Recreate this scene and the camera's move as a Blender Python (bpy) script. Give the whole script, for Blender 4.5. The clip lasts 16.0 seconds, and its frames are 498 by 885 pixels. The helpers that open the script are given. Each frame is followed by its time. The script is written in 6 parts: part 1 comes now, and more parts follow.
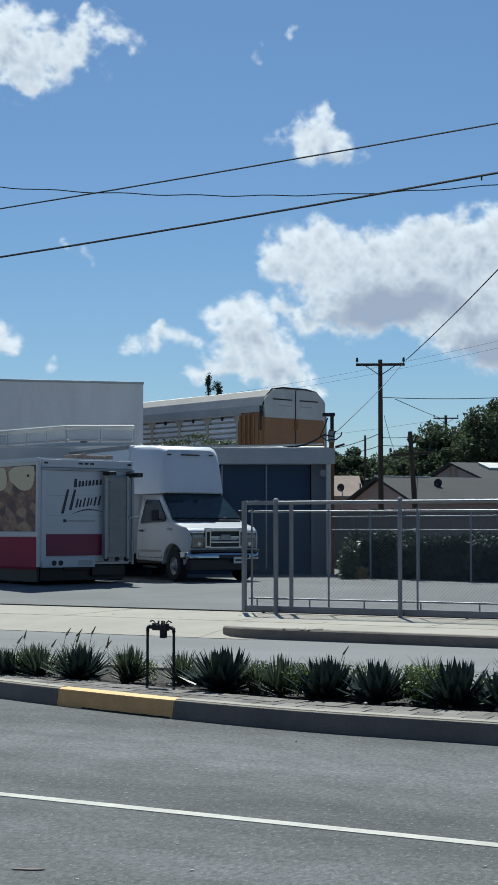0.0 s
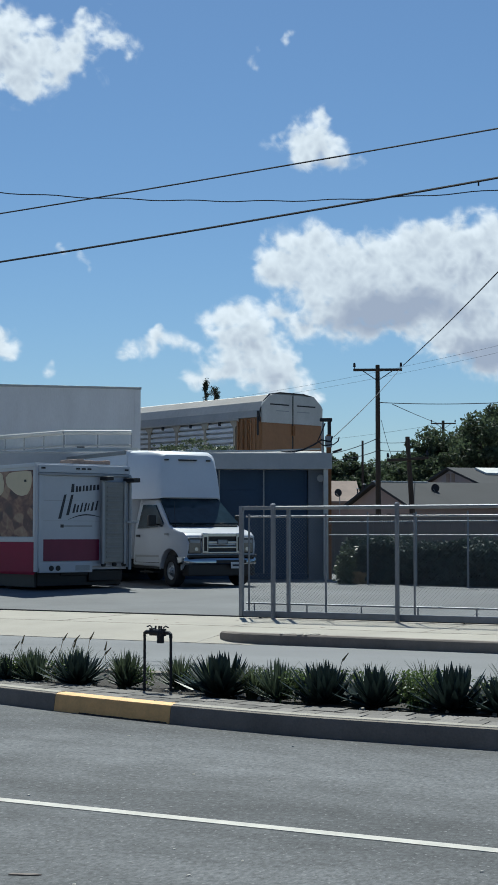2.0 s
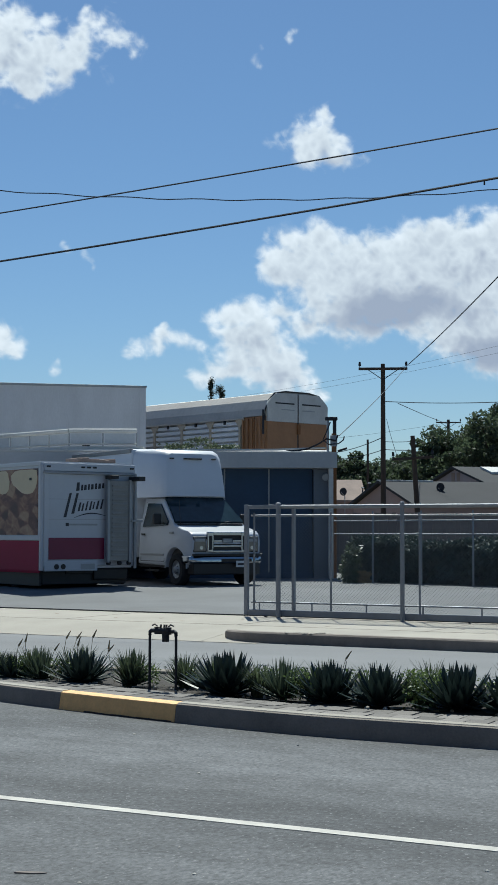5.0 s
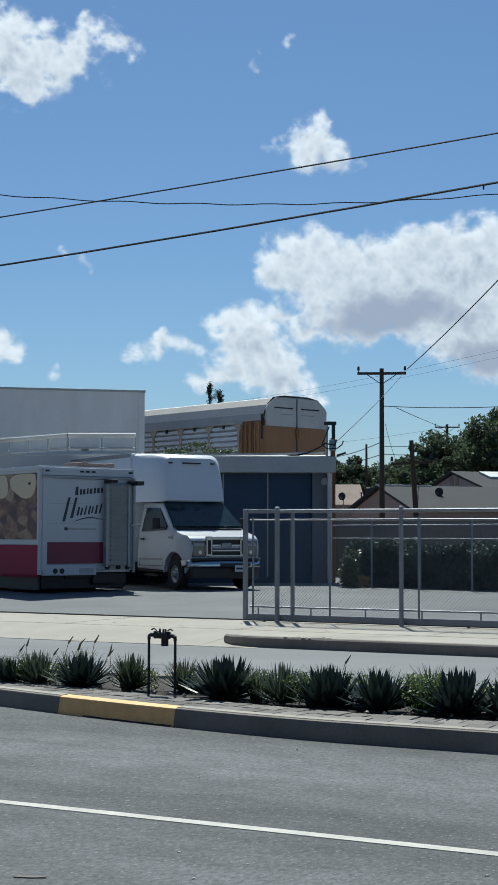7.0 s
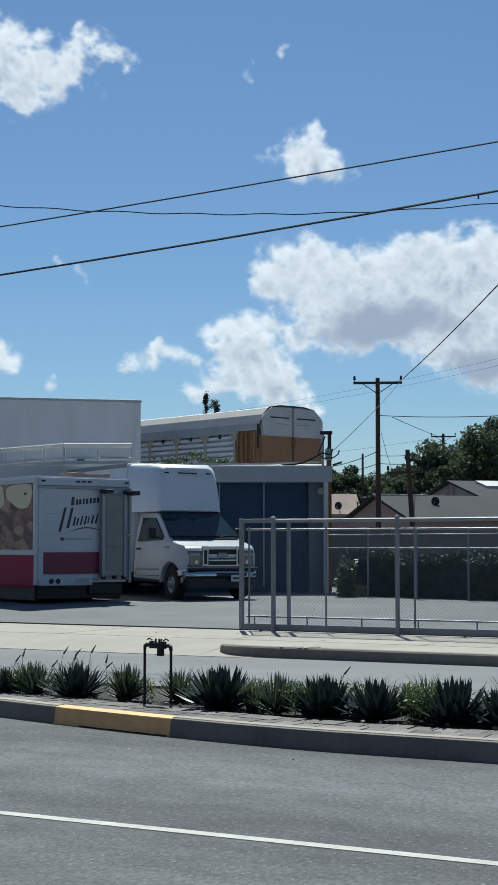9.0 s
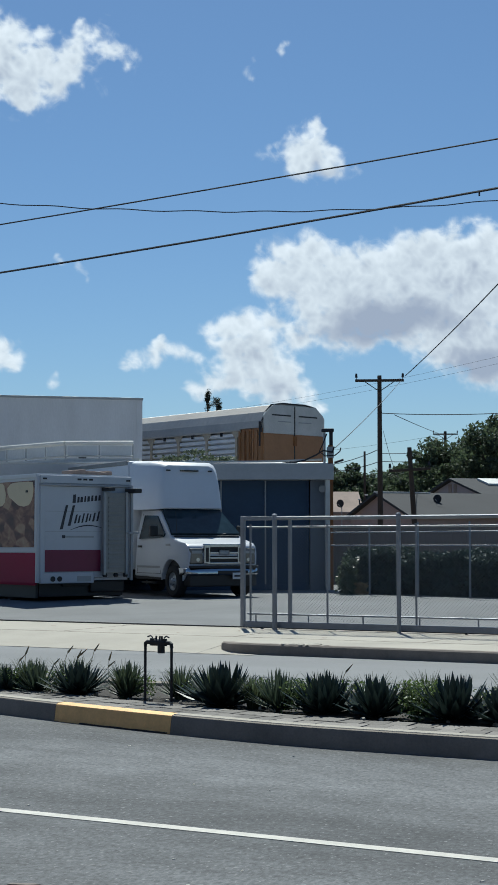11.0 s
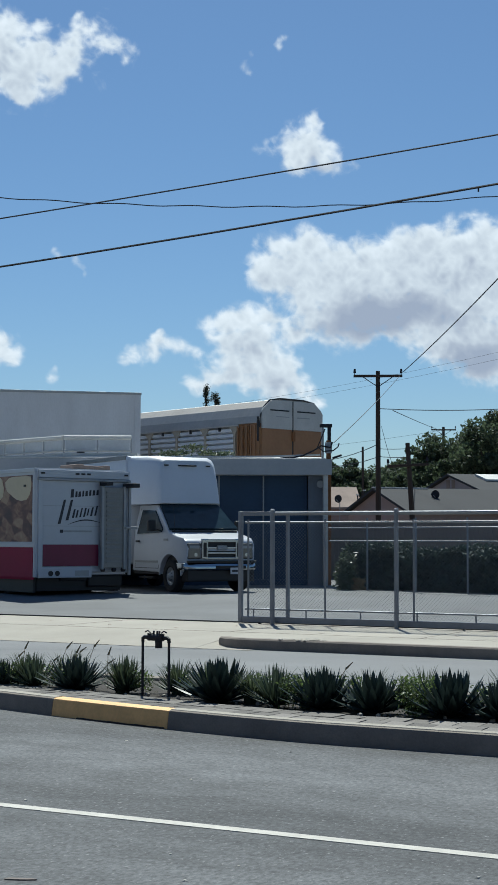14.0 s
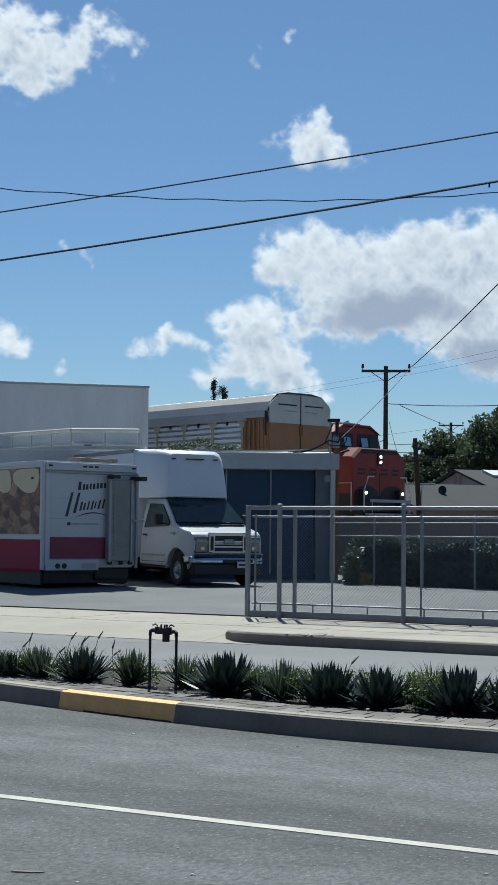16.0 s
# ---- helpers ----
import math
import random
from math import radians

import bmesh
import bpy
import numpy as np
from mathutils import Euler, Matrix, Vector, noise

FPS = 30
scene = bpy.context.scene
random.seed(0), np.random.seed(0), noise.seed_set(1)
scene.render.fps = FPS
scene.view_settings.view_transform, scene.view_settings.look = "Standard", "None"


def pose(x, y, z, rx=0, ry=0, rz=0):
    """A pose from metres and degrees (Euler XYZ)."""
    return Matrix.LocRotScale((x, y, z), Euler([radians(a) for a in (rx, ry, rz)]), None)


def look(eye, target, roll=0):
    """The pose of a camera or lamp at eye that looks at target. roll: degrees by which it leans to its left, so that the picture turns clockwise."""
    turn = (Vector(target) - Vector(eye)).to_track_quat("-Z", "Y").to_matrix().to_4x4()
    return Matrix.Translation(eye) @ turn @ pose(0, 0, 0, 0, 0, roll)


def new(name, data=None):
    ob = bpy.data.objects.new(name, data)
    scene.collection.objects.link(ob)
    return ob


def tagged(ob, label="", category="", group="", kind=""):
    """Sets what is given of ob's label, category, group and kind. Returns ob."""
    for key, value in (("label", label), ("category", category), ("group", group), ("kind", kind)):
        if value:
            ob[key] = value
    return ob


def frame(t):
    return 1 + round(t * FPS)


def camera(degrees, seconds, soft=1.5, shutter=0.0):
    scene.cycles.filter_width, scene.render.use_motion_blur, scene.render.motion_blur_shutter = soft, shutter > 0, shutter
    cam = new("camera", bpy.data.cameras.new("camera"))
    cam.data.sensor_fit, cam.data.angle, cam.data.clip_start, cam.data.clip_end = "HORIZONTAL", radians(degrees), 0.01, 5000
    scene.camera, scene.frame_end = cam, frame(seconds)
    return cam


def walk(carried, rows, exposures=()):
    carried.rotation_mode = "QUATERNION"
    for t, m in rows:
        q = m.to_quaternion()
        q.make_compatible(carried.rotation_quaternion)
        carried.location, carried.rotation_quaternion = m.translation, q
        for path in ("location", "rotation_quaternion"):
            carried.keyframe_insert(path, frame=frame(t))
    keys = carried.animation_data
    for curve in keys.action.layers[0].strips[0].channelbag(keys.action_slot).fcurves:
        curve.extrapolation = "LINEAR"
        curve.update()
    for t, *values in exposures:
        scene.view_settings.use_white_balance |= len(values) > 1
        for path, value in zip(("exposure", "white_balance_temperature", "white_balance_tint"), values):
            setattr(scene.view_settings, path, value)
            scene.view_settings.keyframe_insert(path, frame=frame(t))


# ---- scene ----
# camera, standing on the near side of the street, held in the hand
cam = camera(18.9, 16.0, soft=1.6)
ROWS = [
    (0.0, pose(0.0000, -0.0000, 1.5700, 93.2828, -0.0000, 27.9000)),
    (0.5, pose(0.0001, -0.0026, 1.5739, 93.3196, 0.0785, 27.9449)),
    (1.0, pose(0.0064, 0.0036, 1.5757, 93.3776, 0.0090, 27.9097)),
    (1.5, pose(0.0057, 0.0007, 1.5701, 93.4803, -0.0108, 27.8104)),
    (2.0, pose(0.0073, -0.0064, 1.5699, 93.4800, -0.0044, 27.8018)),
    (2.5, pose(-0.0004, -0.0031, 1.5690, 93.4487, -0.0049, 27.8285)),
    (3.0, pose(0.0077, -0.0098, 1.5669, 93.4498, 0.0211, 27.9070)),
    (3.5, pose(0.0128, 0.0041, 1.5708, 93.4277, 0.1271, 27.9578)),
    (4.0, pose(0.0072, 0.0001, 1.5718, 93.4412, 0.0321, 27.9410)),
    (6.5, pose(0.0047, -0.0183, 1.5690, 93.4358, -0.1809, 28.0321)),
    (7.0, pose(-0.0033, -0.0084, 1.5674, 93.6086, -0.1394, 27.9347)),
    (7.5, pose(0.0025, -0.0056, 1.5641, 93.8126, -0.0913, 27.8260)),
    (8.0, pose(-0.0009, -0.0065, 1.5684, 93.9714, -0.1062, 27.7471)),
    (8.5, pose(0.0018, -0.0034, 1.5637, 94.0175, 0.0139, 27.7402)),
    (9.0, pose(0.0046, -0.0049, 1.5650, 93.9826, -0.0012, 27.8044)),
    (11.5, pose(0.0205, 0.0095, 1.5579, 93.8508, 0.0785, 27.9183)),
    (12.0, pose(0.0245, 0.0042, 1.5581, 93.7713, 0.1242, 27.9388)),
    (12.5, pose(0.0240, 0.0006, 1.5608, 93.7074, 0.0665, 27.9588)),
    (13.0, pose(0.0205, 0.0022, 1.5594, 93.6917, -0.0366, 27.9480)),
    (13.5, pose(0.0206, 0.0082, 1.5587, 93.6923, -0.0463, 27.9049)),
    (14.0, pose(0.0159, 0.0094, 1.5624, 93.7092, -0.1488, 27.8087)),
    (14.5, pose(0.0099, -0.0024, 1.5606, 93.7346, -0.3151, 27.7396)),
    (15.0, pose(0.0037, 0.0067, 1.5568, 93.7442, -0.4151, 27.7558)),
    (15.5, pose(-0.0052, 0.0006, 1.5662, 93.6612, -0.5772, 27.8532)),
    (16.0, pose(-0.0041, 0.0103, 1.5650, 93.4778, -0.6219, 28.0497)),
]

walk(cam, ROWS, exposures=((0.0, 0.16, 5500, 0), (16.0, 0.16, 5500, 0)))

# daylight: a high sun ahead of the camera, behind what it looks at
SUN_EL, SUN_AZ = 55.0, 31.0          # degrees; azimuth counted from +Y towards -X
world = bpy.data.worlds.new("sky")
scene.world = world
world.use_nodes = True
wn = world.node_tree.nodes
wl = world.node_tree.links
sky = wn.new("ShaderNodeTexSky")
sky.sky_type = 'NISHITA'
sky.sun_disc = False
sky.sun_elevation = radians(SUN_EL)
sky.sun_rotation = radians(-SUN_AZ)
sky.air_density, sky.dust_density, sky.ozone_density = 0.97, 0.35, 4.2
wn["Background"].inputs["Strength"].default_value = 0.063
wl.new(sky.outputs[0], wn["Background"].inputs["Color"])
sun_data = bpy.data.lights.new("sun", 'SUN')
sun_data.energy, sun_data.angle, sun_data.color = 5.0, radians(0.53), (1.0, 0.89, 0.74)
sun = new("sun", sun_data)
sd = Vector((-math.sin(radians(SUN_AZ)) * math.cos(radians(SUN_EL)), math.cos(radians(SUN_AZ)) * math.cos(radians(SUN_EL)), math.sin(radians(SUN_EL))))
sun.matrix_world = look(sd * 100, (0, 0, 0))

# ---- materials ----


def mat(name, base, rough=0.6, metal=0.0, var=0.25, scale=3.0, fine=60.0, bump=0.15, spec=0.5, dirt=None, random_piece=0.0, coat=0.0, stretch=(1, 1, 1)):
    """A surface with broad stains, fine grain and relief. Scales are in lumps per metre."""
    m = bpy.data.materials.new(name)
    m.use_nodes = True
    n, l = m.node_tree.nodes, m.node_tree.links
    b = n["Principled BSDF"]
    b.inputs["Roughness"].default_value, b.inputs["Metallic"].default_value = rough, metal
    b.inputs["Specular IOR Level"].default_value = spec
    b.inputs["Coat Weight"].default_value = coat
    tc = n.new("ShaderNodeTexCoord")
    mp = n.new("ShaderNodeMapping")
    mp.inputs["Scale"].default_value = stretch
    l.new(tc.outputs["Object"], mp.inputs[0])
    big, small = n.new("ShaderNodeTexNoise"), n.new("ShaderNodeTexNoise")
    for t, s, d in ((big, scale, 6), (small, fine, 3)):
        t.inputs["Scale"].default_value, t.inputs["Detail"].default_value = s, d
        t.inputs["Roughness"].default_value = 0.6
        l.new(mp.outputs[0], t.inputs["Vector"])
    add = n.new("ShaderNodeMath")
    add.operation = 'MULTIPLY_ADD'
    l.new(small.outputs[0], add.inputs[0])
    add.inputs[1].default_value = 0.4
    l.new(big.outputs[0], add.inputs[2])
    rng = n.new("ShaderNodeMapRange")
    l.new(add.outputs[0], rng.inputs[0])
    rng.inputs[1].default_value, rng.inputs[2].default_value = 0.42, 1.0
    mix = n.new("ShaderNodeMix")
    mix.data_type = 'RGBA'
    dark = dirt or [c * (1 - var) for c in base]
    lite = [min(1, c * (1 + var * 0.6)) for c in base]
    mix.inputs[6].default_value, mix.inputs[7].default_value = (*dark, 1), (*lite, 1)
    l.new(rng.outputs[0], mix.inputs[0])
    colour = mix.outputs[2]
    if random_piece:
        oi, hsv, mr = n.new("ShaderNodeObjectInfo"), n.new("ShaderNodeHueSaturation"), n.new("ShaderNodeMapRange")
        l.new(oi.outputs["Random"], mr.inputs[0])
        mr.inputs[3].default_value, mr.inputs[4].default_value = 1 - random_piece, 1 + random_piece
        l.new(mr.outputs[0], hsv.inputs["Value"])
        l.new(colour, hsv.inputs["Color"])
        colour = hsv.outputs[0]
    l.new(colour, b.inputs["Base Color"])
    if bump:
        bp = n.new("ShaderNodeBump")
        bp.inputs["Strength"].default_value, bp.inputs["Distance"].default_value = bump, 0.01
        l.new(small.outputs[0], bp.inputs["Height"])
        l.new(bp.outputs[0], b.inputs["Normal"])
    return m


def glow(name, colour, strength):
    m = bpy.data.materials.new(name)
    m.use_nodes = True
    b = m.node_tree.nodes["Principled BSDF"]
    b.inputs["Base Color"].default_value = (0.8, 0.8, 0.8, 1)
    b.inputs["Emission Color"].default_value, b.inputs["Emission Strength"].default_value = (*colour, 1), strength
    return m


def leaf_mat(name, base, var=0.35, translucent=0.25, rough=0.5, island=True):
    m = mat(name, base, rough, var=var, scale=2, fine=30, bump=0.1, random_piece=0.0 if island else 0.25)
    n, l = m.node_tree.nodes, m.node_tree.links
    b = n["Principled BSDF"]
    src = b.inputs["Base Color"].links[0].from_socket
    if island:
        g, hsv, mr = n.new("ShaderNodeNewGeometry"), n.new("ShaderNodeHueSaturation"), n.new("ShaderNodeMapRange")
        l.new(g.outputs["Random Per Island"], mr.inputs[0])
        mr.inputs[3].default_value, mr.inputs[4].default_value = 0.55, 1.5
        l.new(mr.outputs[0], hsv.inputs["Value"])
        l.new(src, hsv.inputs["Color"])
        src = hsv.outputs[0]
        l.new(src, b.inputs["Base Color"])
    tr, mx, out = n.new("ShaderNodeBsdfTranslucent"), n.new("ShaderNodeMixShader"), n["Material Output"]
    l.new(src, tr.inputs["Color"])
    mx.inputs[0].default_value = translucent
    l.new(b.outputs[0], mx.inputs[1])
    l.new(tr.outputs[0], mx.inputs[2])
    l.new(mx.outputs[0], out.inputs["Surface"])
    return m


def asphalt_mat(name, base, lite):
    """Worn asphalt: broad wheel-worn streaks along the road, mottled patches, pale stone chips and dark pores."""
    m = bpy.data.materials.new(name)
    m.use_nodes = True
    n, l = m.node_tree.nodes, m.node_tree.links
    b = n["Principled BSDF"]
    b.inputs["Roughness"].default_value, b.inputs["Specular IOR Level"].default_value = 0.85, 0.35
    tc = n.new("ShaderNodeTexCoord")
    def field(scale, detail, rough, stretch, lo, hi, out_lo, out_hi):
        mp, t, r = n.new("ShaderNodeMapping"), n.new("ShaderNodeTexNoise"), n.new("ShaderNodeMapRange")
        mp.inputs["Scale"].default_value = stretch
        l.new(tc.outputs["Object"], mp.inputs[0])
        l.new(mp.outputs[0], t.inputs["Vector"])
        t.inputs["Scale"].default_value, t.inputs["Detail"].default_value, t.inputs["Roughness"].default_value = scale, detail, rough
        l.new(t.outputs[0], r.inputs[0])
        for k, v in zip((1, 2, 3, 4), (lo, hi, out_lo, out_hi)):
            r.inputs[k].default_value = v
        return r.outputs[0], t.outputs[0]
    def times(a, c):
        x = n.new("ShaderNodeMath")
        x.operation = 'MULTIPLY'
        l.new(a, x.inputs[0])
        l.new(c, x.inputs[1])
        return x.outputs[0]
    broad, _ = field(1.0, 4, 0.5, (0.10, 0.75, 1), 0.32, 0.68, 0.66, 1.32)
    patch, _ = field(3.0, 8, 0.76, (0.6, 0.8, 1), 0.3, 0.7, 0.66, 1.34)
    grain, raw = field(34.0, 6, 0.76, (1, 0.6, 1), 0.32, 0.68, 0.46, 1.56)
    chips, _ = field(40.0, 3, 0.55, (1, 0.7, 1), 0.61, 0.71, 0.0, 0.65)
    value = times(times(broad, patch), grain)
    hsv, mix = n.new("ShaderNodeHueSaturation"), n.new("ShaderNodeMix")
    hsv.inputs["Color"].default_value = (*base, 1)
    l.new(value, hsv.inputs["Value"])
    mix.data_type = 'RGBA'
    l.new(chips, mix.inputs[0])
    l.new(hsv.outputs[0], mix.inputs[6])
    mix.inputs[7].default_value = (*lite, 1)
    l.new(mix.outputs[2], b.inputs["Base Color"])
    bp = n.new("ShaderNodeBump")
    bp.inputs["Strength"].default_value, bp.inputs["Distance"].default_value = 0.35, 0.006
    l.new(raw, bp.inputs["Height"])
    l.new(bp.outputs[0], b.inputs["Normal"])
    return m


def mural_mat():
    """A soft food print: overlapping browns and tans, as a photograph enlarged on vinyl."""
    m = mat("food_print", (0.2, 0.1, 0.06), 0.45, bump=0)
    n, l = m.node_tree.nodes, m.node_tree.links
    tc, mp, t, v, ramp = (n.new("ShaderNode" + k) for k in ("TexCoord", "Mapping", "TexNoise", "TexVoronoi", "ValToRGB"))
    l.new(tc.outputs["Object"], mp.inputs[0])
    mp.inputs["Scale"].default_value = (1.5, 1.0, 2.3)
    v.feature = 'SMOOTH_F1'
    v.inputs["Scale"].default_value, v.inputs["Smoothness"].default_value = 1.9, 0.35
    t.inputs["Scale"].default_value, t.inputs["Detail"].default_value, t.inputs["Distortion"].default_value = 2.2, 4, 1.2
    l.new(mp.outputs[0], v.inputs["Vector"])
    l.new(mp.outputs[0], t.inputs["Vector"])
    mx = n.new("ShaderNodeMix")
    mx.data_type = 'RGBA'
    mx.inputs[0].default_value = 0.5
    l.new(v.outputs["Color"], mx.inputs[6])
    l.new(t.outputs[0], mx.inputs[7])
    l.new(mx.outputs[2], ramp.inputs[0])
    e = ramp.color_ramp.elements
    e[0].position, e[0].color = 0.30, (0.055, 0.022, 0.020, 1)
    e[1].position, e[1].color = 0.72, (0.36, 0.24, 0.15, 1)
    for p, c in ((0.42, (0.105, 0.038, 0.032, 1)), (0.52, (0.20, 0.095, 0.060, 1)), (0.60, (0.26, 0.14, 0.09, 1))):
        x = e.new(p)
        x.color = c
    l.new(ramp.outputs[0], n["Principled BSDF"].inputs["Base Color"])
    return m


M_ASPHALT = asphalt_mat("worn_asphalt", (0.100, 0.103, 0.107), (0.30, 0.30, 0.30))
M_FARROAD = mat("pale_road", (0.185, 0.188, 0.192), 0.85, var=0.25, scale=0.6, fine=70, bump=0.3, stretch=(0.3, 1, 1))
M_LOT = mat("lot_paving", (0.145, 0.149, 0.153), 0.85, var=0.32, scale=0.5, fine=60, bump=0.3)
M_CONCRETE = mat("sidewalk_concrete", (0.375, 0.345, 0.29), 0.85, var=0.18, scale=0.9, fine=70, bump=0.25)
M_KERB = mat("kerb_concrete", (0.25, 0.215, 0.18), 0.9, var=0.35, scale=2.5, fine=60, bump=0.4)
M_YELLOW = mat("kerb_yellow_paint", (0.92, 0.52, 0.19), 0.65, var=0.2, scale=5, fine=40, bump=0.4)
M_WHITELINE = mat("road_paint", (0.51, 0.485, 0.43), 0.6, var=0.35, scale=5, fine=50, bump=0.4)
M_BRICK = mat("paver_brick", (0.18, 0.165, 0.15), 0.85, var=0.25, scale=8, fine=60, bump=0.4, random_piece=0.38)
M_SOIL = mat("planter_soil", (0.05, 0.042, 0.035), 0.95, var=0.4, scale=6, fine=40, bump=0.8)
M_DIRT = mat("dry_ground", (0.13, 0.11, 0.085), 0.95, var=0.3, scale=0.2, fine=8, bump=0.5)
M_GALV = mat("galvanised_steel", (0.225, 0.24, 0.27), 0.5, 0.3, var=0.25, scale=4, fine=50, bump=0.1)
M_WIREMESH = mat("galvanised_wire", (0.24, 0.27, 0.30), 0.5, 0.3, var=0.2, scale=4, fine=30, bump=0)
M_STUCCO = mat("white_stucco", (0.61, 0.615, 0.64), 0.9, var=0.17, scale=0.9, fine=25, bump=0.3, stretch=(1, 1, 0.3))
M_WHITE = mat("white_enamel", (0.50, 0.52, 0.56), 0.35, var=0.07, scale=1.5, fine=25, bump=0.02, coat=0.3)
# Lighter white for the cargo box, its brighter light put into the colour.
M_BOXLIT = mat("white_enamel_lit", (0.64, 0.66, 0.70), 0.45, var=0.06, scale=1.2, fine=20, bump=0.02)
M_WHITEDIRTY = mat("weathered_white_paint", (0.58, 0.57, 0.54), 0.6, var=0.2, scale=1.2, fine=15, bump=0.1)
M_RED = mat("red_enamel", (0.27, 0.004, 0.045), 0.55, var=0.12, scale=2, fine=25, bump=0.02, spec=0.25)
M_MAROON = mat("maroon_enamel", (0.17, 0.012, 0.05), 0.4, var=0.12, scale=2, fine=25, bump=0.02)
M_BLACK = mat("black_plastic", (0.013, 0.013, 0.015), 0.5, var=0.3, scale=5, fine=40, bump=0.1)
M_RUBBER = mat("tyre_rubber", (0.022, 0.022, 0.023), 0.85, var=0.3, scale=8, fine=60, bump=0.3)
M_CHROME = mat("chrome", (0.48, 0.50, 0.53), 0.16, 1.0, var=0.1, scale=4, fine=20, bump=0.02)
M_GREYTRIM = mat("grey_trim", (0.34, 0.35, 0.36), 0.5, 0.3, var=0.15, scale=3, fine=25, bump=0.05)
M_ALU = mat("aluminium_plank", (0.27, 0.27, 0.265), 0.5, 0.5, var=0.18, scale=3, fine=30, bump=0.1)
# Grey pier tone: grime plus the eave's shadow, both put into the colour.
M_PIERSHADE = mat("grimy_shaded_paint", (0.17, 0.185, 0.21), 0.8, var=0.2, scale=1, fine=12, bump=0.1)
M_DARKBLUE = mat("navy_door_paint", (0.026, 0.060, 0.118), 0.6, var=0.25, scale=1, fine=12, bump=0.05)
M_TAN = mat("railcar_tan", (0.34, 0.175, 0.08), 0.6, var=0.25, scale=0.8, fine=10, bump=0.1)
M_TANLITE = mat("faded_tan_paint", (0.50, 0.43, 0.33), 0.6, var=0.2, scale=1, fine=12, bump=0.05)
M_RACKROOF = mat("railcar_roof", (0.50, 0.465, 0.42), 0.55, 0.2, var=0.2, scale=0.5, fine=8, bump=0.1, stretch=(1, 0.2, 1))
M_ORANGE = mat("locomotive_orange", (0.23, 0.028, 0.022), 0.5, var=0.2, scale=0.8, fine=10, bump=0.05)
M_LOCOBLACK = mat("locomotive_black", (0.025, 0.025, 0.028), 0.6, var=0.3, scale=1, fine=10, bump=0.1)
M_WOODPOLE = mat("creosoted_wood", (0.06, 0.045, 0.035), 0.9, var=0.35, scale=3, fine=30, bump=0.5, stretch=(1, 1, 0.15))
M_RUST = mat("rusty_post", (0.25, 0.11, 0.04), 0.85, var=0.35, scale=4, fine=30, bump=0.3)
M_CABLE = mat("cable_sheath", (0.016, 0.018, 0.024), 0.7, var=0.2, scale=2, fine=10, bump=0)
M_HOUSEPINK = mat("pink_stucco", (0.36, 0.27, 0.24), 0.9, var=0.15, scale=0.8, fine=15, bump=0.3)
M_GABLE = mat("dull_pink_siding", (0.38, 0.33, 0.33), 0.9, var=0.15, scale=0.8, fine=15, bump=0.2)
M_HOUSEGREY = mat("grey_roofing", (0.030, 0.032, 0.037), 0.9, var=0.2, scale=0.6, fine=12, bump=0.3)
M_SHINGLE = mat("brown_shingle", (0.30, 0.23, 0.19), 0.9, var=0.25, scale=1, fine=12, bump=0.3)
M_FENCEWOOD = mat("grey_fence_board", (0.22, 0.185, 0.165), 0.9, var=0.3, scale=2, fine=20, bump=0.3)
M_BALLAST = mat("ballast", (0.24, 0.22, 0.20), 0.95, var=0.4, scale=3, fine=18, bump=1.0)
M_RAIL = mat("rail_steel", (0.20, 0.15, 0.12), 0.5, 0.7, var=0.3, scale=3, fine=20, bump=0.1)
M_AGAVE = leaf_mat("agave_leaf", (0.042, 0.064, 0.058), translucent=0.08, rough=0.42, island=False)
M_AGAVELITE = leaf_mat("pale_agave_leaf", (0.085, 0.115, 0.075), translucent=0.2, rough=0.5, island=False)
M_SOTOL = leaf_mat("grass_leaf", (0.085, 0.11, 0.06), translucent=0.3)
M_WEED = leaf_mat("weed_leaf", (0.12, 0.17, 0.055), translucent=0.4)
M_SEED = mat("dry_seed_head", (0.32, 0.24, 0.13), 0.9, var=0.2, scale=10, fine=60, bump=0)
M_HEDGE = leaf_mat("hedge_leaf", (0.046, 0.068, 0.056), translucent=0.15, rough=0.75)
M_TREE = leaf_mat("tree_leaf", (0.075, 0.10, 0.055), translucent=0.5, rough=0.65)
M_PALM = leaf_mat("palm_leaf", (0.05, 0.06, 0.035), translucent=0.2)
M_BARK = mat("bark", (0.11, 0.085, 0.065), 0.95, var=0.35, scale=3, fine=20, bump=0.6)
M_CREAM = mat("cream_print", (0.62, 0.52, 0.34), 0.4, var=0.1, scale=2, fine=20, bump=0.02)
M_MURAL = mural_mat()
M_SLAT = mat("white_slat_paint", (0.82, 0.83, 0.85), 0.5, var=0.15, scale=1.5, fine=15, bump=0.05)
M_INK = mat("dark_lettering", (0.03, 0.03, 0.04), 0.5, var=0.1, bump=0)
M_PLATE = mat("plate_enamel", (0.62, 0.63, 0.64), 0.5, var=0.1, bump=0)
M_LENS = mat("lamp_lens", (0.20, 0.19, 0.175), 0.15, 0.35, var=0.2, scale=12, fine=40, bump=0.1)
M_LAMPON = glow("lit_lamp", (1.0, 0.92, 0.75), 4.0)
M_GLASSDARK = mat("tinted_window_glass", (0.022, 0.040, 0.052), 0.07, 0.0, var=0.5, scale=2.2, fine=6, bump=0, spec=0.2)
M_PANEL = mat("translucent_panel", (0.50, 0.52, 0.54), 0.5, 0.0, var=0.15, scale=1.5, fine=12, bump=0.05)

# ---- mesh helpers ----


